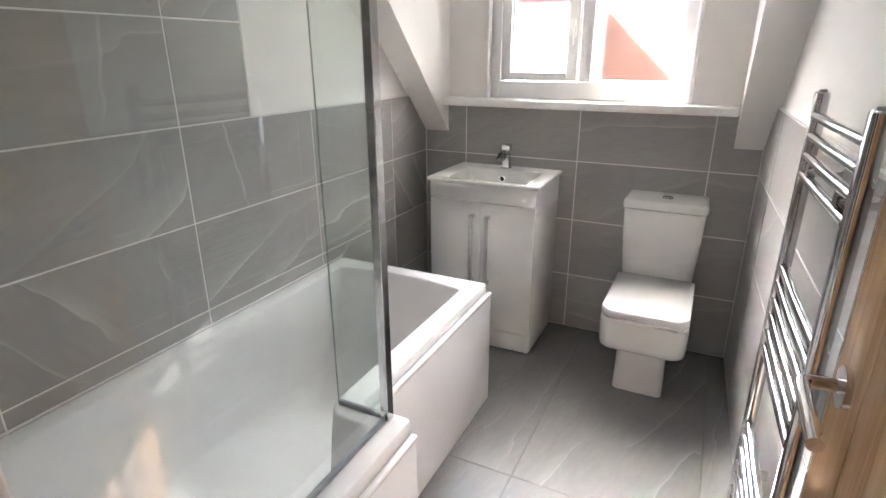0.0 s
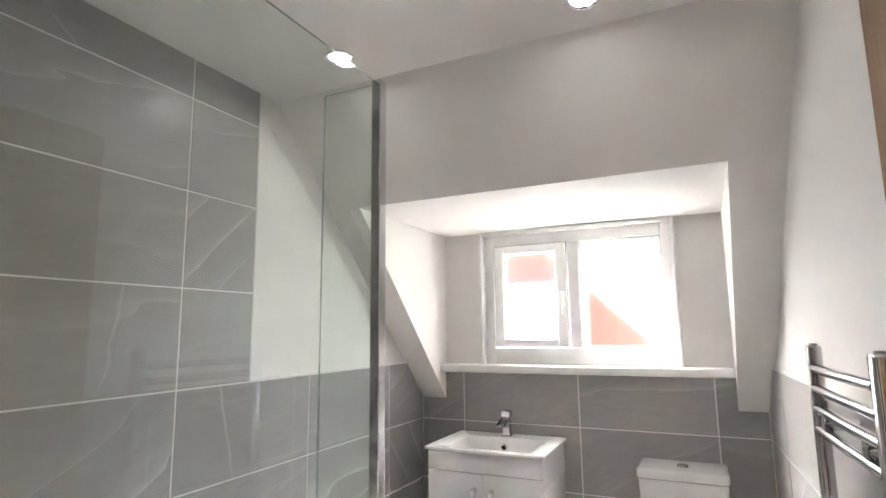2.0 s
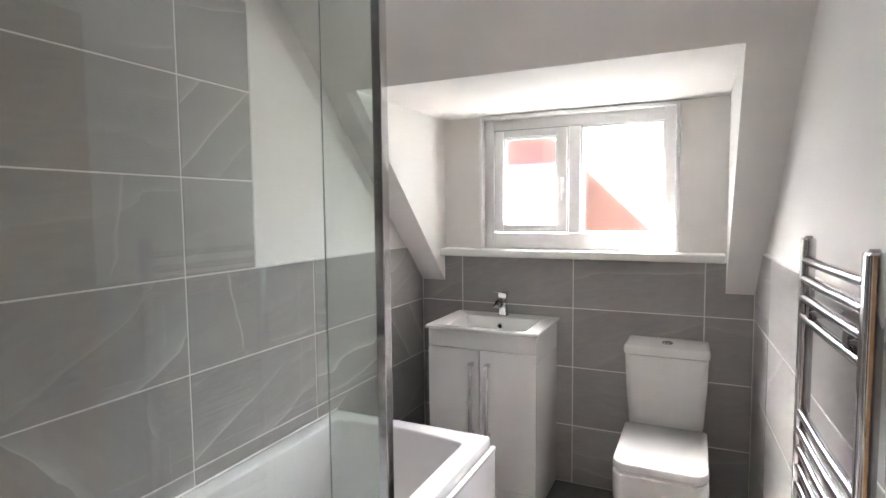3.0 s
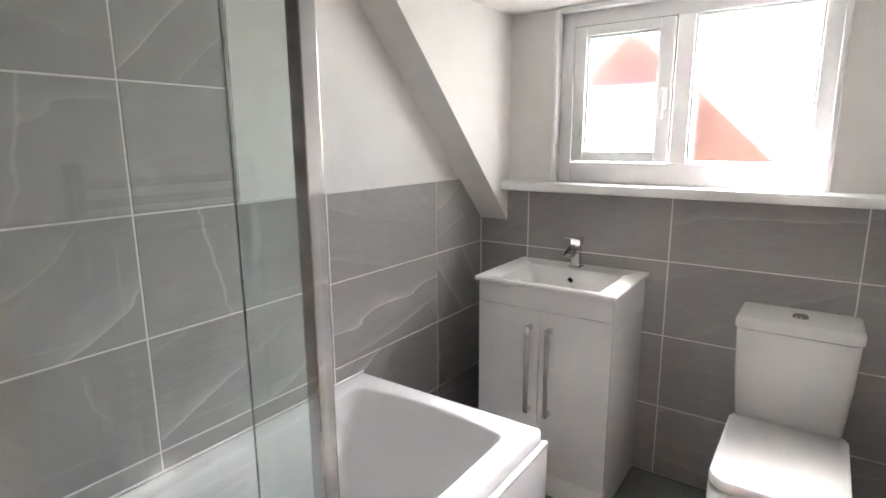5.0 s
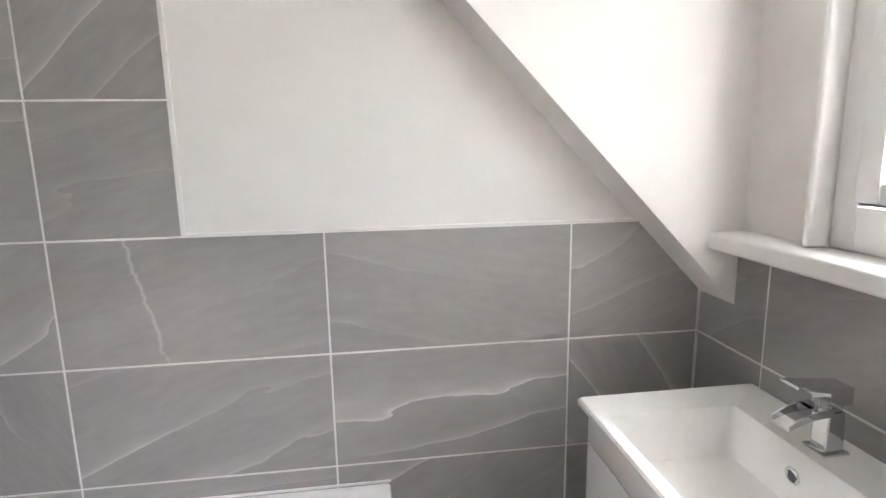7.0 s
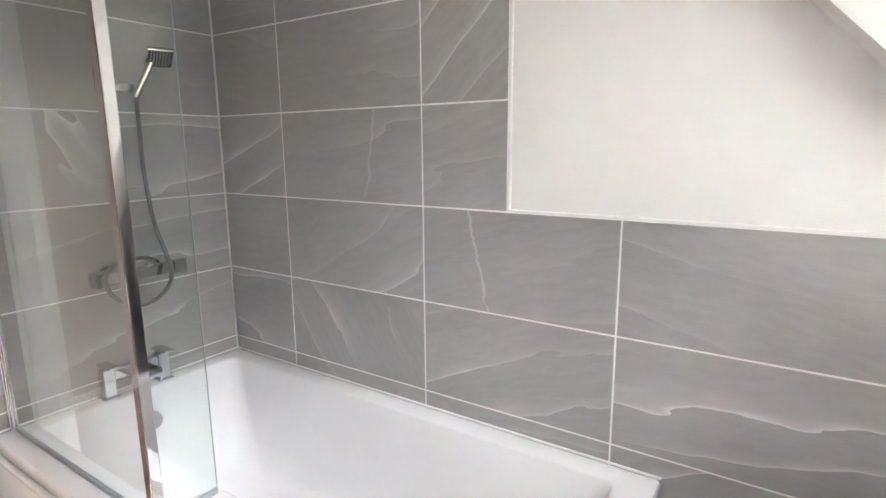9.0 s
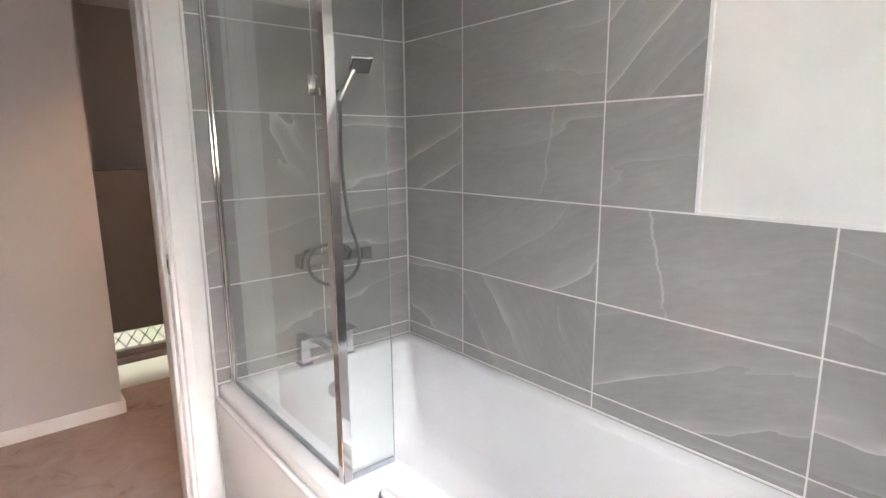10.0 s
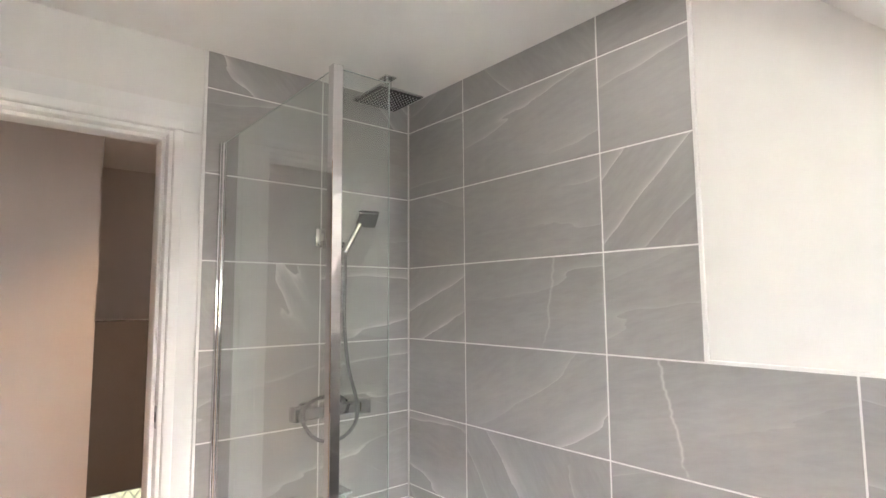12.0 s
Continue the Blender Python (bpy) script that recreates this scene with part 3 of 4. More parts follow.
part("side_panel", panel_board([(0.8505, 0.002), (0.8505, 0.838)], [(1, 0)], 0.003, 0.5025, 0.016), ACRYLIC, bath)
part("side_panel", panel_board([(0.7005, 0.841), (0.7005, 1.730)], [(1, 0)], 0.003, 0.5025, 0.016), ACRYLIC, bath)
part("return_panel", panel_board([(0.721, 0.8235), (0.850, 0.8235)], [(0, 1)], 0.003, 0.5022, 0.016), ACRYLIC, bath)
part("end_panel", panel_board([(0.003, 1.714), (0.702, 1.714)], [(0, 1)], 0.003, 0.497, 0.016), ACRYLIC, bath)
part("overflow", disc((0.440, 0.113, 0.44), (0, 1, 0.12), 0.034, 0.014, 32, 0.030), CHROME, bath, "round chrome overflow cover")
wst = part("waste", disc((0.440, 0.31, 0.1345), (0, 0, 1), 0.036, 0.008, 32, 0.032), CHROME, bath, "round chrome waste")
part("plug", disc((0.440, 0.31, 0.147), (0, 0, 1), 0.026, 0.018, 32, 0.022), CHROME, wst)
part("sealant", boxes((0.0005, 0.006, 0.006, 1.712, RIM - 0.001, RIM + 0.006, 0.002), (0.0005, 0.86, 0.0005, 0.006, RIM - 0.001, RIM + 0.006, 0.002)), GLOSS, bath, "white silicone line along the tiles")

# ---- shower screen ----
SCX, SCY, STOP = 0.797, 0.809, 1.905
screen = thing("shower_screen", (SCX, 0.42, RIM), "clear glass shower screen with chrome corner post", "shower screen")


def glass_sheet(x0, x1, y0, y1, z0, z1):
    return boxes((x0, x1, y0, y1, z0, z1, 0.0006, 1))


g = part("glass_panel", glass_sheet(SCX - 0.003, SCX + 0.003, 0.022, SCY - 0.012, RIM + 0.006, STOP), GLASS, screen, "clear toughened glass sheet", False)
g.visible_shadow = False
g = part("return_glass", glass_sheet(0.650, SCX - 0.012, SCY - 0.003, SCY + 0.003, RIM + 0.006, STOP), GLASS, screen, "narrow clear glass return", False)
g.visible_shadow = False
part("glass_rim", boxes((SCX - 0.0032, SCX + 0.0032, 0.022, SCY - 0.012, STOP, STOP + 0.0012), (0.650, SCX - 0.012, SCY - 0.0032, SCY + 0.0032, STOP, STOP + 0.0012),
                        (0.6485, 0.650, SCY - 0.0032, SCY + 0.0032, RIM + 0.006, STOP + 0.001)), GLASS_EDGE, screen, "green-tinted cut glass edge", False)
part("corner_post", boxes((SCX - 0.013, SCX + 0.013, SCY - 0.013, SCY + 0.013, RIM + 0.001, STOP + 0.006, 0.002)), CHROME, screen, "square chrome corner post", False)
part("wall_profile", boxes((SCX - 0.014, SCX + 0.014, 0.0005, 0.016, RIM + 0.002, STOP + 0.004, 0.002), (SCX - 0.010, SCX + 0.010, 0.016, 0.034, RIM + 0.002, STOP + 0.004, 0.005, 3)), CHROME, screen, "chrome wall channel")
part("bottom_seal", boxes((SCX - 0.007, SCX + 0.007, 0.034, SCY - 0.014, RIM + 0.0005, RIM + 0.016, 0.003), (0.650, SCX - 0.014, SCY - 0.007, SCY + 0.007, RIM + 0.0005, RIM + 0.016, 0.003)), SEAL, screen, "grey rubber bottom seal")

# ---- shower fittings ----
rain = thing("rain_shower_head", (0.238, 0.188, CZ), "square chrome overhead rain shower on a ceiling arm", "shower head")
HX, HY, HZ = 0.238, 0.188, 2.146
part("arm", boxes((HX - 0.012, HX + 0.012, HY - 0.012, HY + 0.012, HZ + 0.012, CZ - 0.006, 0.002), (HX - 0.026, HX + 0.026, HY - 0.026, HY + 0.026, CZ - 0.007, CZ - 0.0005, 0.002)), CHROME, rain)
part("head", boxes((HX - 0.10, HX + 0.10, HY - 0.10, HY + 0.10, HZ, HZ + 0.008, 0.002), (HX - 0.025, HX + 0.025, HY - 0.025, HY + 0.025, HZ + 0.008, HZ + 0.018, 0.003)), CHROME, rain)
face = part("spray_face", boxes((HX - 0.094, HX + 0.094, HY - 0.094, HY + 0.094, HZ - 0.002, HZ + 0.001)), BLACK, rain, "black spray plate")
noz = bmesh.new()
for i in range(11):
    for j in range(11):
        disc((HX - 0.080 + 0.016 * i, HY - 0.080 + 0.016 * j, HZ - 0.003), (0, 0, 1), 0.0027, 0.003, 8, bm=noz)
part("nozzles", noz, NOZZLE, face, "rows of grey rubber nozzles")

valve = thing("shower_valve", (0.40, 0.0, 0.955), "chrome thermostatic bar shower valve with hose and hand shower", "shower valve")
VZ = 0.960
part("body", boxes((0.285, 0.515, 0.042, 0.082, VZ - 0.020, VZ + 0.020, 0.004)), CHROME, valve, "", False)
for vx in (0.245, 0.505):
    part("knob", boxes((vx + 0.0, vx + 0.045, 0.036, 0.088, VZ - 0.026, VZ + 0.026, 0.004)), CHROME, valve, "", False)
for vx in (0.325, 0.475):
    part("inlet", disc((vx, 0.0215, VZ), (0, 1, 0), 0.016, 0.042, 20), CHROME, valve)
    part("cover_plate", disc((vx, 0.0045, VZ), (0, 1, 0), 0.032, 0.008, 28, 0.029), CHROME, valve)
hose = smooth_line([(0.362, 0.088, 1.555), (0.356, 0.075, 1.48), (0.350, 0.062, 1.30), (0.338, 0.072, 1.12), (0.322, 0.105, 1.00), (0.330, 0.125, 0.93), (0.372, 0.130, 0.884),
                    (0.435, 0.130, 0.866), (0.495, 0.125, 0.888), (0.530, 0.115, 0.94), (0.520, 0.105, 0.990), (0.474, 0.095, 1.012), (0.415, 0.090, 1.016), (0.370, 0.085, 1.005), (0.350, 0.070, 0.978)], 10)
part("hose", tube(hose, 0.0070, 10), HOSE, valve, "flexible chrome hose in a loop")
brk = part("bracket", boxes((0.402, 0.442, 0.0005, 0.012, 1.570, 1.640, 0.002), (0.412, 0.432, 0.012, 0.060, 1.565, 1.590, 0.003), (0.355, 0.432, 0.050, 0.074, 1.562, 1.588, 0.003)), CHROME, valve, "square chrome hand-shower bracket")
hd = Vector((-0.40, 0.22, 0.89)).normalized()
h0 = Vector((0.364, 0.086, 1.545))
part("hand_shower", tube([h0, h0 + hd * 0.05, h0 + hd * 0.125], 0.0105, 14), CHROME, valve)
hm = h0 + hd * 0.145 + Vector((-0.012, 0.012, 0.0))
hb = bmesh.new()
q = Vector((0.18, 0.56, -0.81)).to_track_quat("Z", "X").to_matrix().to_4x4()
bmesh.ops.create_cube(hb, size=1.0, matrix=Matrix.Translation(hm) @ q @ Matrix.Diagonal((0.080, 0.080, 0.014, 1)))
bmesh.ops.bevel(hb, geom=list(hb.edges), offset=0.003, segments=2, affect="EDGES")
hh = part("head", hb, CHROME, valve)
hn = bmesh.new()
bmesh.ops.create_cube(hn, size=1.0, matrix=Matrix.Translation(hm) @ q @ Matrix.Translation((0, 0, 0.0075)) @ Matrix.Diagonal((0.072, 0.072, 0.002, 1)))
part("spray_face", hn, BLACK, hh)
hn = bmesh.new()
for i in range(7):
    for j in range(7):
        p = Matrix.Translation(hm) @ q @ Vector((-0.027 + 0.009 * i, -0.027 + 0.009 * j, 0.009))
        disc(p, q.to_3x3() @ Vector((0, 0, 1)), 0.0018, 0.002, 6, bm=hn)
part("nozzles", hn, NOZZLE, hh)

filler = thing("bath_filler_tap", (0.44, 0.035, RIM), "square chrome deck-mounted bath filler tap", "tap")
for fx in (0.348, 0.532):
    part("pillar", boxes((fx - 0.019, fx + 0.019, 0.012, 0.054, RIM + 0.0005, RIM + 0.104, 0.003), (fx - 0.026, fx + 0.026, 0.006, 0.062, RIM + 0.0005, RIM + 0.007, 0.002)), CHROME, filler, "", False)
    part("lever", boxes((fx - 0.019, fx + 0.019, 0.008, 0.096, RIM + 0.112, RIM + 0.122, 0.003), (fx - 0.013, fx + 0.013, 0.022, 0.048, RIM + 0.103, RIM + 0.113, 0.002)), CHROME, filler, "", False)
part("crossbar", boxes((0.366, 0.514, 0.016, 0.050, RIM + 0.060, RIM + 0.098, 0.003)), CHROME, filler, "", False)
part("spout", boxes((0.405, 0.475, 0.049, 0.150, RIM + 0.064, RIM + 0.076, 0.003), (0.405, 0.409, 0.049, 0.150, RIM + 0.076, RIM + 0.088), (0.471, 0.475, 0.049, 0.150, RIM + 0.076, RIM + 0.088)), CHROME, filler, "open waterfall spout", False)

# ---- vanity unit ----
VX0, VX1, VY, VTOP = 0.230, 0.758, 2.142, 0.832
vanity = thing("vanity_cabinet", (0.50, 2.34, 0.0), "white gloss two-door vanity cabinet standing on the floor", "cabinet")
part("body", boxes((VX0, VX1, VY + 0.018, 2.5355, 0.004, 0.70, 0.002), (VX0 + 0.002, VX1 - 0.002, VY + 0.004, VY + 0.018, 0.004, 0.098, 0.002)), LACQUER, vanity)
part("side", boxes((VX0, VX0 + 0.018, VY + 0.0185, 2.5355, 0.7005, VTOP)), LACQUER, vanity)
part("side", boxes((VX1 - 0.018, VX1, VY + 0.0185, 2.5355, 0.7005, VTOP)), LACQUER, vanity)
part("apron", boxes((VX0, VX1, VY, VY + 0.018, 0.748, VTOP, 0.002)), LACQUER, vanity)
mid = 0.490
for a, b in ((VX0, mid - 0.0015), (mid + 0.0015, VX1)):
    d = part("door", boxes((a, b, VY, VY + 0.0175, 0.102, 0.745, 0.0018)), LACQUER, vanity)
    hx = 0.457 if a == VX0 else 0.536
    hbm = box(hx - 0.009, hx + 0.009, VY - 0.036, VY - 0.029, 0.345, 0.690, 0.002)
    for z0 in (0.345, 0.672):
        box(hx - 0.009, hx + 0.009, VY - 0.030, VY - 0.0005, z0, z0 + 0.018, 0.002, 2, hbm)
    part("handle", hbm, CHROME, d, "long flat chrome bar handle", False)

basin = thing("wash_basin", (0.50, 2.33, VTOP), "white ceramic inset wash basin on the cabinet", "wash basin")
BX0, BX1, BY0, BY1, BZ = 0.222, 0.774, 2.118, 2.5355, 0.850


def ring4(d, z, r):
    return rrect(BX0 + d, BX1 - d, BY0 + d, BY1 - d, r, z, 5)


def bowl(i, z, r, back=0.0):
    return rrect(0.312 + i, 0.702 - i, 2.150 + i * 0.9, 2.420 - i * 0.6 - back, r, z, 5)


part("bowl", loft([ring4(0.004, VTOP + 0.0005, 0.004), ring4(0.0, VTOP + 0.004, 0.006), ring4(0.0, BZ - 0.005, 0.006), ring4(0.004, BZ, 0.006), bowl(-0.006, BZ, 0.016), bowl(0.0, BZ - 0.004, 0.014), bowl(0.012, 0.79, 0.022),
                   bowl(0.026, 0.752, 0.030), bowl(0.050, 0.742, 0.030), bowl(0.11, 0.737, 0.02)], False, True), CERAMIC, basin)
ovf = part("overflow_ring", tube([(0.500 + 0.013 * math.cos(a), 2.407 - 0.002 * math.sin(a), 0.808 + 0.013 * math.sin(a)) for a in (2 * math.pi * k / 24 for k in range(24))], 0.0034, 8, closed=True), CHROME, basin, "chrome overflow ring")
# solid black disc for the dark inside the overflow, which isn't cut open
part("overflow_hole_shade", disc((0.500, 2.409, 0.808), (0, 1, -0.15), 0.011, 0.004, 20), BLACK, ovf, "black disc painted as the shade in the overflow hole")
wst2 = part("waste", disc((0.507, 2.275, 0.740), (0, 0, 1), 0.034, 0.006, 28, 0.031), CHROME, basin)
part("plug", disc((0.507, 2.275, 0.750), (0, 0, 1), 0.028, 0.010, 28, 0.024), CHROME, wst2, "chrome click plug")
tap = thing("basin_tap", (0.497, 2.47, BZ), "square chrome waterfall basin tap", "tap")
TX, TY = 0.497, 2.470
part("base_plate", boxes((TX - 0.025, TX + 0.025, TY - 0.025, TY + 0.025, BZ + 0.0003, BZ + 0.006, 0.0015)), CHROME, tap, "", False)
part("body", loft([rrect(TX - w, TX + w, TY - w, TY + w, 0.003, BZ + z, 3) for w, z in ((0.0185, 0.006), (0.0175, 0.03), (0.0165, 0.074), (0.0155, 0.077))]), CHROME, tap, "", False)
arc = [(TY - 0.014 - 0.082 * k / 8, BZ + 0.079 - 0.020 * (k / 8) ** 2.2) for k in range(9)]
trough = prism(arc + [(y, z - 0.005) for y, z in reversed(arc)], "x", TX - 0.022, TX + 0.022)
for side in (-0.022, 0.019):
    prism([(y, z + 0.011 * (1 - 0.5 * i / 8)) for i, (y, z) in enumerate(arc)] + [(y, z) for y, z in reversed(arc)], "x", TX + side, TX + side + 0.003, trough)
part("spout", trough, CHROME, tap, "curved open waterfall spout")
part("neck", boxes((TX - 0.013, TX + 0.013, TY - 0.013, TY + 0.013, BZ + 0.077, BZ + 0.094, 0.002)), CHROME, tap, "", False)
lever = prism([(TY + 0.022, BZ + 0.093), (TY + 0.022, BZ + 0.117), (TY - 0.022, BZ + 0.117), (TY - 0.020, BZ + 0.093)], "x", TX - 0.020, TX + 0.020)
prism([(TY + 0.022, BZ + 0.117), (TY + 0.022, BZ + 0.124), (TY - 0.085, BZ + 0.134), (TY - 0.085, BZ + 0.129), (TY - 0.022, BZ + 0.117)], "x", TX - 0.0205, TX + 0.0205, lever)
part("lever", lever, CHROME, tap, "flat chrome lever over the spout")

# ---- toilet ----
wc = thing("toilet", (1.28, 2.25, 0.0), "white ceramic close-coupled toilet with a closed square lid", "toilet")
WX = 1.281


def wc_ring(half, y0, y1, r, z, rb=0.02):
    """A plan with a broad rounded front at y0 and a squarer back at y1, slightly bowed."""
    pts = fillet([(WX - half, y0, r), (WX + half, y0, r), (WX + half, y1, rb), (WX - half, y1, rb)], z, 7)
    return [(x, y - 0.016 * max(0.0, 1 - ((x - WX) / half) ** 2) * max(0.0, (y1 - y) / (y1 - y0)), zz) for x, y, zz in pts]


part("pedestal", loft([wc_ring(0.104, 2.052, 2.52, 0.020, 0.0008), wc_ring(0.103, 2.048, 2.52, 0.022, 0.02), wc_ring(0.100, 2.034, 2.52, 0.024, 0.16), wc_ring(0.102, 2.02, 2.52, 0.026, 0.225), wc_ring(0.112, 2.01, 2.52, 0.03, 0.245)], True, True), CERAMIC, wc)
part("bowl", loft([wc_ring(0.140, 2.00, 2.45, 0.03, 0.232), wc_ring(0.158, 1.968, 2.46, 0.038, 0.238), wc_ring(0.167, 1.951, 2.462, 0.042, 0.252), wc_ring(0.170, 1.944, 2.464, 0.045, 0.275),
                   wc_ring(0.171, 1.937, 2.466, 0.045, 0.34), wc_ring(0.170, 1.932, 2.468, 0.045, 0.384), wc_ring(0.166, 1.936, 2.464, 0.045, 0.390)], True, True), CERAMIC, wc)
part("seat", loft([wc_ring(0.160, 1.936, 2.35, 0.045, 0.3905), wc_ring(0.162, 1.934, 2.352, 0.045, 0.396), wc_ring(0.160, 1.936, 2.35, 0.045, 0.401)], True, True), ACRYLIC, wc)
part("lid", loft([wc_ring(0.166, 1.929, 2.362, 0.05, 0.4015), wc_ring(0.169, 1.924, 2.365, 0.05, 0.405), wc_ring(0.169, 1.924, 2.365, 0.05, 0.423), wc_ring(0.166, 1.928, 2.362, 0.05, 0.431), wc_ring(0.158, 1.938, 2.356, 0.05, 0.4345)], True, True), ACRYLIC, wc, "closed flat white lid")
for hxx in (1.215, 1.347):
    part("hinge", boxes((hxx - 0.012, hxx + 0.012, 2.335, 2.372, 0.385, 0.418, 0.004)), CHROME, wc)


def tank(half, y0, r, z):
    return fillet([(WX - 0.003 - half, y0, r), (WX - 0.003 + half, y0, r), (WX - 0.003 + half, 2.5345, 0.008), (WX - 0.003 - half, 2.5345, 0.008)], z, 6)


part("cistern", loft([tank(0.150, 2.395, 0.03, 0.388), tank(0.156, 2.382, 0.03, 0.43), tank(0.166, 2.352, 0.03, 0.60), tank(0.171, 2.340, 0.03, 0.744)], True, True), CERAMIC, wc)
cl = part("cistern_lid", loft([tank(0.170, 2.338, 0.03, 0.747), tank(0.176, 2.330, 0.032, 0.751), tank(0.176, 2.330, 0.032, 0.776), tank(0.172, 2.335, 0.032, 0.784), tank(0.164, 2.345, 0.03, 0.788)], True, True), CERAMIC, wc)
part("flush_button", disc((WX, 2.432, 0.791), (0, 0, 1), 0.024, 0.008, 28, 0.021), CHROME, cl, "oval chrome flush button")

# ---- towel radiator ----
radiator = thing("towel_radiator", (1.63, 1.10, 0.10), "tall chrome ladder towel radiator on the tiled wall", "radiator")
RX, RY0, RY1, RZ0, RZ1 = 1.635, 0.885, 1.320, 0.095, 1.322


def rx(y):
    return RX - 0.046 * (y - 1.10)


for yy in (RY0, RY1):
    post = loft([rrect(rx(yy) - 0.014 * k, rx(yy) + 0.014 * k, yy - 0.019 * k, yy + 0.019 * k, 0.009 * k, z, 4) for k, z in ((0.8, RZ0), (1.0, RZ0 + 0.004), (1.0, RZ1 - 0.004), (0.8, RZ1))])
    ps = part("upright", post, CHROME, radiator)
    part("end_cap", disc((rx(yy), yy, RZ1 + 0.002), (0, 0, 1), 0.009, 0.006, 16, 0.007), STEEL, ps, "small brass-toned end cap")
    part("valve", boxes((rx(yy) - 0.012, rx(yy) + 0.012, yy - 0.012, yy + 0.012, 0.035, 0.094, 0.005)), CHROME, radiator)
    part("pipe", tube([(rx(yy), yy, 0.001), (rx(yy), yy, 0.04)], 0.0075, 12), CHROME, radiator)
bars = [1.272 - 0.0435 * i for i in range(4)] + [0.915 - 0.0430 * i for i in range(6)] + [0.468 - 0.0430 * i for i in range(8)]
for bz in bars:
    part("rung", tube([(rx(RY0 + 0.012) - 0.004, RY0 + 0.012, bz), (rx(1.1025) - 0.006, 1.1025, bz), (rx(RY1 - 0.012) - 0.004, RY1 - 0.012, bz)], 0.0108, 12), CHROME, radiator)
for yy in (RY0 + 0.085, RY1 - 0.075):
    for bz in (1.163, 0.360):
        b = part("wall_bracket", disc((rx(yy) + 0.026, yy, bz), (1, 0, 0), 0.013, 0.052, 18), CHROME, radiator)
        part("bracket_cap", disc((rx(yy) - 0.004, yy, bz), (1, 0, 0), 0.019, 0.016, 20, 0.017), CHROME, b)

# ---- oak door, standing open ----
door = tagged(new("door_1"), "boarded oak door standing open against the wall", "door", "", "structure")
DX0, DX1, DY0, DY1 = 1.640, 1.675, 0.016, 0.742
part("core", boxes((DX0 + 0.004, DX1, DY0, DY1, 0.010, 1.905, 0.002)), OAK, door)
edges = [DY0, 0.161, 0.306, 0.452, 0.597, DY1]
for a, b in zip(edges, edges[1:]):
    part("board", boxes((DX0, DX0 + 0.006, a + 0.0012, b - 0.0012, 0.010, 1.905, 0.0016)), OAK, door)
HYD, HZD = 0.663, 0.973
dh = part("handle", disc((DX0 - 0.004, HYD, HZD), (1, 0, 0), 0.030, 0.010, 32, 0.029), CHROME, door, "polished steel lever handle on a round rose")
part("lever", tube(smooth_line([(DX0 - 0.006, HYD, HZD), (DX0 - 0.040, HYD, HZD), (DX0 - 0.050, HYD - 0.003, HZD), (DX0 - 0.055, HYD - 0.014, HZD), (DX0 - 0.055, HYD - 0.07, HZD - 0.002), (DX0 - 0.053, HYD - 0.145, HZD - 0.006)], 5), 0.0105, 14), CHROME, dh)
for hz in (0.25, 1.0, 1.70):
    part("hinge", tube([(DX0 - 0.004, DY0 - 0.004, hz), (DX0 - 0.004, DY0 - 0.004, hz + 0.09)], 0.006, 10), STEEL, door)

# ---- tiles ----
TRIM = GLOSS
solid("tile_trim", boxes((-0.0098, 0.0012, FULL_Y, FULL_Y + 0.008, HALF, CZ - 0.001, 0.001)), TRIM, "white plastic tile edging strip", "trim", "structure")
solid("tile_trim_2", boxes((-0.0098, 0.0012, FULL_Y + 0.008, NY, HALF, HALF + 0.007, 0.001)), TRIM, "white plastic tile edging strip", "trim", "structure")
solid("tile_trim_3", boxes((TILED_S, TILED_S + 0.008, -0.0098, 0.0012, 0.0, CZ - 0.001, 0.001)), TRIM, "white plastic tile edging strip", "trim", "structure")
bm = prism([(east_x(0.01), 0.01), (east_x(2.53), 2.53), (east_x(2.53) + 0.012, 2.53), (east_x(0.01) + 0.012, 0.01)], "z", HALF, HALF + 0.007)
solid("tile_trim_4", bm, TRIM, "white plastic tile edging strip", "trim", "structure")

GAP, TILE_MESH = 0.0046, {}


def tile_mesh(w, h, mat):
    key = (round(w, 4), round(h, 4), mat.name)
    if key not in TILE_MESH:
        c, a, b = 0.0012, w / 2, h / 2
        bm = bmesh.new()
        loft([[(-a, -b, -0.007), (a, -b, -0.007), (a, b, -0.007), (-a, b, -0.007)], [(-a, -b, -c), (a, -b, -c), (a, b, -c), (-a, b, -c)],
              [(-a + c, -b + c, 0), (a - c, -b + c, 0), (a - c, b - c, 0), (-a + c, b - c, 0)]], False, True, bm)
        TILE_MESH[key] = mesh_from(bm, "tile", mat)
    return TILE_MESH[key]


def cuts(a, b, first, step):
    out = [a]
    k = math.ceil((a - first) / step)
    while first + k * step < b - 0.004:
        if first + k * step > a + 0.004:
            out.append(first + k * step)
        k += 1
    return out + [b]


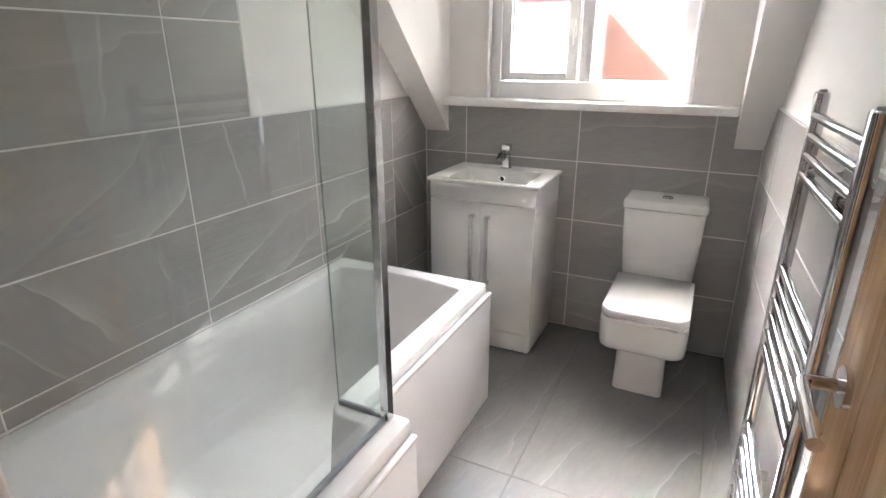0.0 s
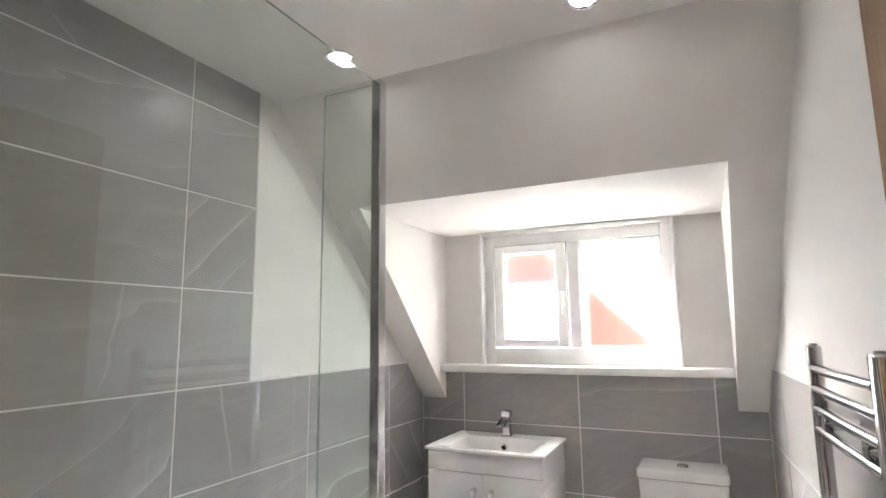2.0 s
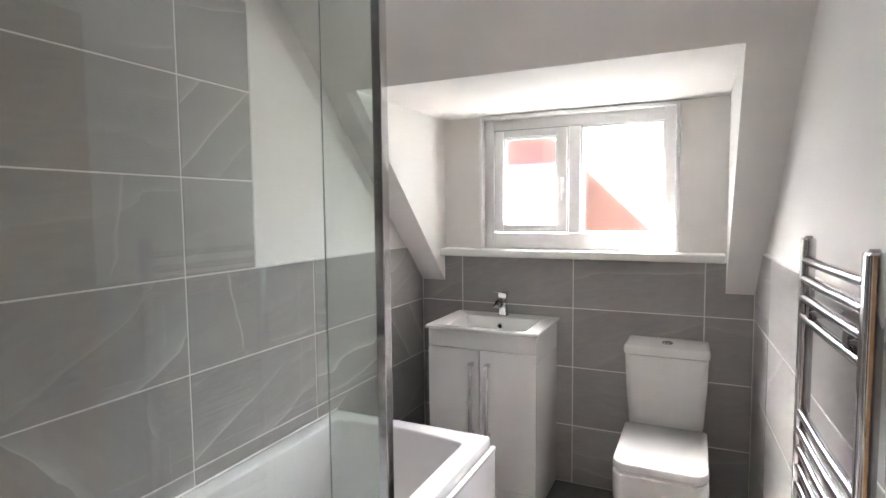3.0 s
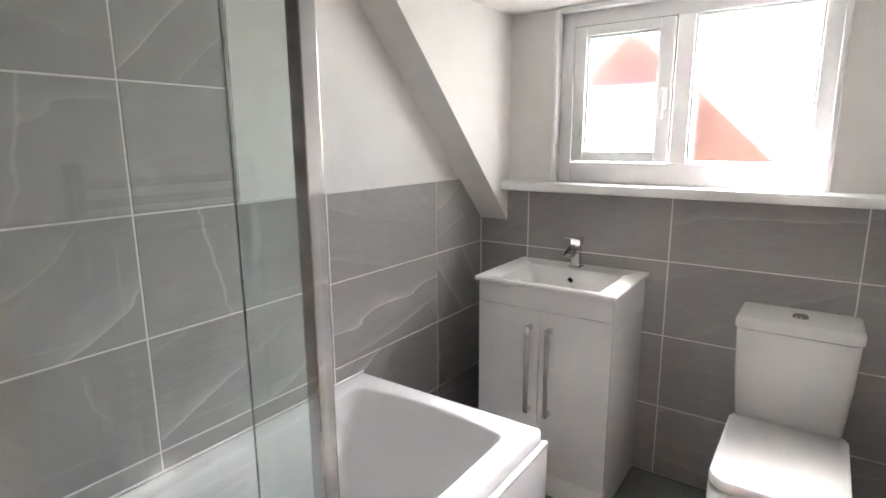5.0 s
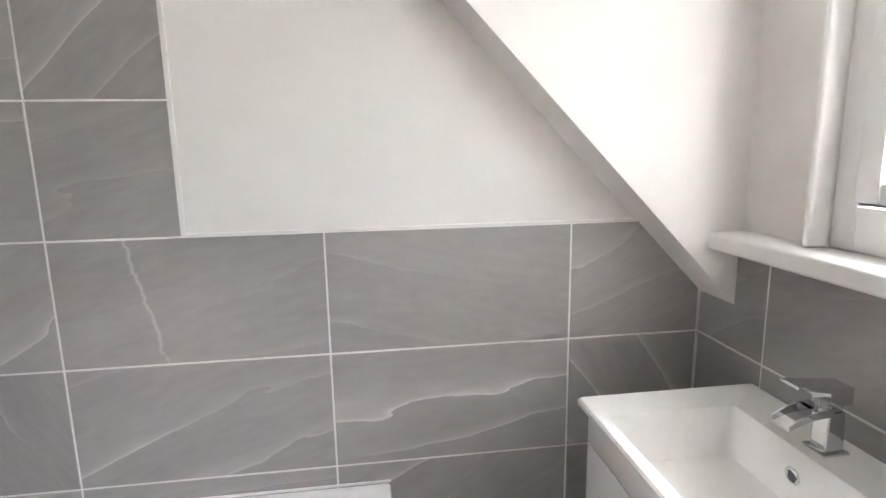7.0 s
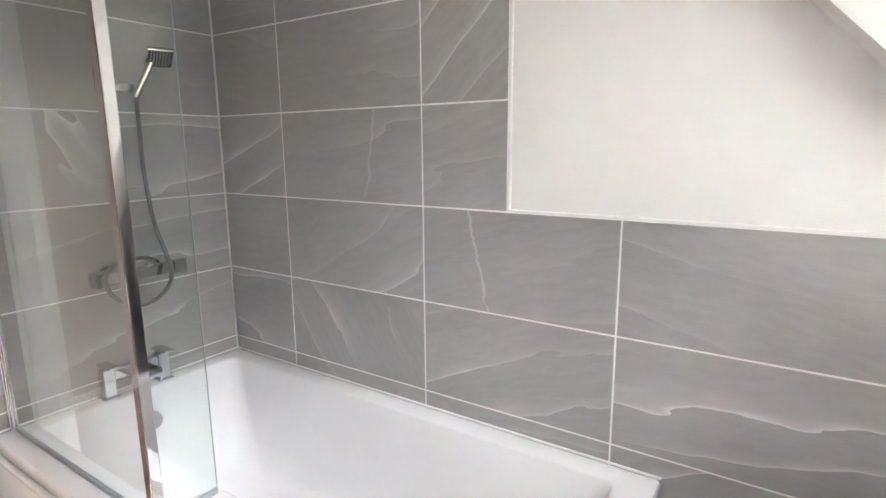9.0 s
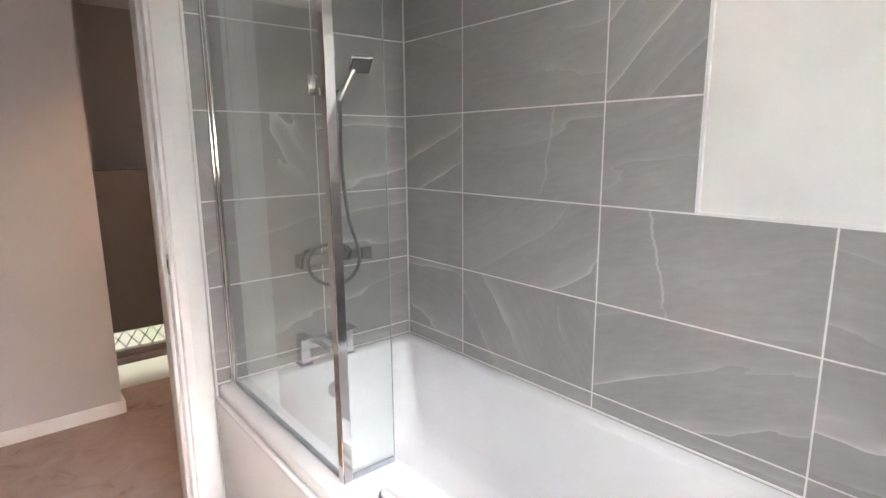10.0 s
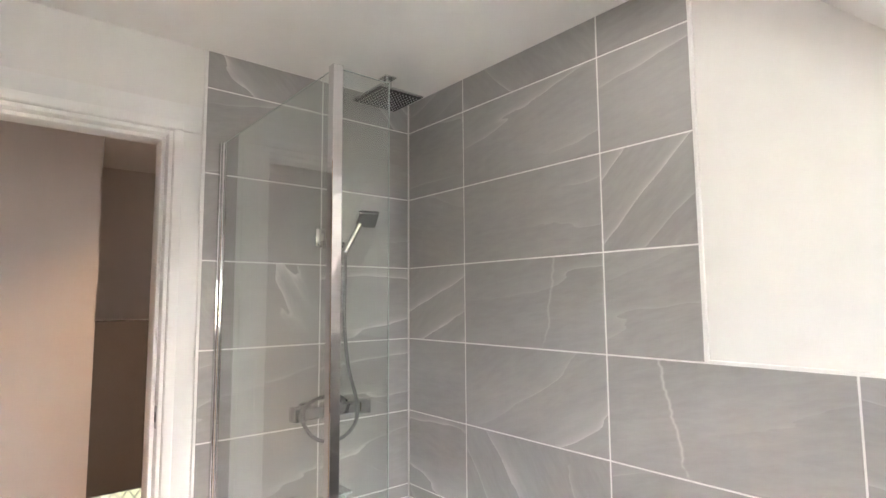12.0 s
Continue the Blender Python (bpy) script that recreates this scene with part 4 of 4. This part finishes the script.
def lay(wall, origin, u, v, us, vs, mat, grout, veins=None, lean=0.15, first=(0, 0), cracks=None):
    """Tiles on a plane through origin along u and v, with the joints backed by grout. One object a tile."""
    U, V, O = Vector(u).normalized(), Vector(v).normalized(), Vector(origin)
    N = U.cross(V)
    turn = Matrix((U, V, N)).transposed()
    if grout:
        bm = bmesh.new()
        quad = [O + U * a + V * b for a, b in ((us[0], vs[0]), (us[-1], vs[0]), (us[-1], vs[-1]), (us[0], vs[-1]))]
        loft([[p - N * 0.0097 for p in quad], [p - N * 0.0014 for p in quad]], True, True, bm)
        part("grout", bm, grout, wall, "white grout joints" if grout is GROUT else "", False)
    for i, (a, b) in enumerate(zip(us, us[1:])):
        for j, (c, d) in enumerate(zip(vs, vs[1:])):
            w, h = b - a - GAP, d - c - GAP
            if w < 0.003 or h < 0.003:
                continue
            ob = new("tile", tile_mesh(w, h, mat))
            m = turn.to_4x4()
            m.translation = O + U * ((a + b) / 2) + V * ((c + d) / 2) + N * random.uniform(-0.0003, 0.0003)
            ob.parent, ob.matrix_basis = wall, m
            slant, strong = (veins or {}).get((i + first[0], j + first[1]), (math.degrees(lean) + random.uniform(-14, 14), random.uniform(0.15, 0.5)))
            ob["vein_angle"], ob["vein_strength"] = -radians(slant), strong
            ob["crack"], ob["crack_at"], ob["crack_angle"] = (cracks or {}).get((i + first[0], j + first[1]), (0.0, 0.0, 0.0))


# column, row: slant of the veins in degrees and how strongly they show
WEST_VEINS = {(0, 2): (-5, 0.8), (1, 2): (-58, 1.2), (2, 2): (20, 1.0), (3, 2): (4, 1.2), (4, 2): (-55, 0.9), (1, 3): (25, 0.7), (2, 3): (12, 0.2), (3, 3): (-10, 0.35),
              (0, 3): (0, 0.3), (0, 4): (30, 1.0), (1, 4): (8, 0.35), (2, 4): (15, 0.2), (0, 5): (-12, 0.6), (1, 5): (6, 0.45), (2, 5): (40, 0.8), (1, 6): (8, 0.6), (2, 6): (12, 0.6),
              (1, 7): (-50, 1.0), (3, 1): (30, 0.9), (2, 1): (5, 0.3)}
SOUTH_VEINS = {(0, 4): (-56, 1.2), (1, 4): (5, 1.0), (0, 5): (36, 0.8), (0, 3): (10, 0.35), (1, 3): (6, 0.8), (0, 2): (6, 0.9), (1, 2): (5, 0.7), (0, 7): (-42, 1.2), (1, 7): (-50, 0.8)}
WEST_CRACKS = {(2, 3): (0.55, 0.105, radians(-102)), (1, 4): (0.35, -0.100, radians(-80))}   # strength, offset, turn
rows = cuts(0.0, CZ - 0.001, 0.0, 0.3)
half_rows = cuts(0.0, HALF, 0.0, 0.3)
lay(wall_west, (0, 0, 0), (0, 1, 0), (0, 0, 1), [0.002, 0.362, 0.979, FULL_Y], [r for r in rows if r > HALF - 0.01], TILE, GROUT, WEST_VEINS, 0.15, (0, 4), WEST_CRACKS)
lay(wall_west, (0, 0, 0), (0, 1, 0), (0, 0, 1), [0.002, 0.362, 0.979, 1.579, 2.182, NY - 0.002], half_rows, TILE, GROUT, WEST_VEINS, 0.15, (0, 0), WEST_CRACKS)
lay(wall_south, (0, 0, 0), (-1, 0, 0), (0, 0, 1), [-TILED_S, -0.415, -0.002], rows, TILE, GROUT, SOUTH_VEINS)
lay(wall_north, (0, NY, 0), (1, 0, 0), (0, 0, 1), [0.002, 0.242, 0.838, 1.428, 1.624], [0.0, 0.3, 0.6, 0.9, 1.150], TILE, GROUT)
eu = Vector((east_x(0) - east_x(1), -1.0, 0)).normalized()
lay(wall_east, (east_x(0), 0, 0), tuple(eu), (0, 0, 1), [-2.536, -2.182, -1.579, -0.978, -0.370, -0.008], half_rows, TILE, GROUT)
lay(floor_base, (0, 0, 0), (1, 0, 0), (0, 1, 0), [0.0, 0.36, 0.96, 1.56, 1.742], [-0.044, 0.134, 1.334], FLOOR_TILE, None, None, 1.45)
lay(floor_base, (0, 0, 0), (1, 0, 0), (0, 1, 0), [0.0, 0.36, 0.96, 1.56, 1.682], [1.334, NY], FLOOR_TILE, None, None, 1.45)
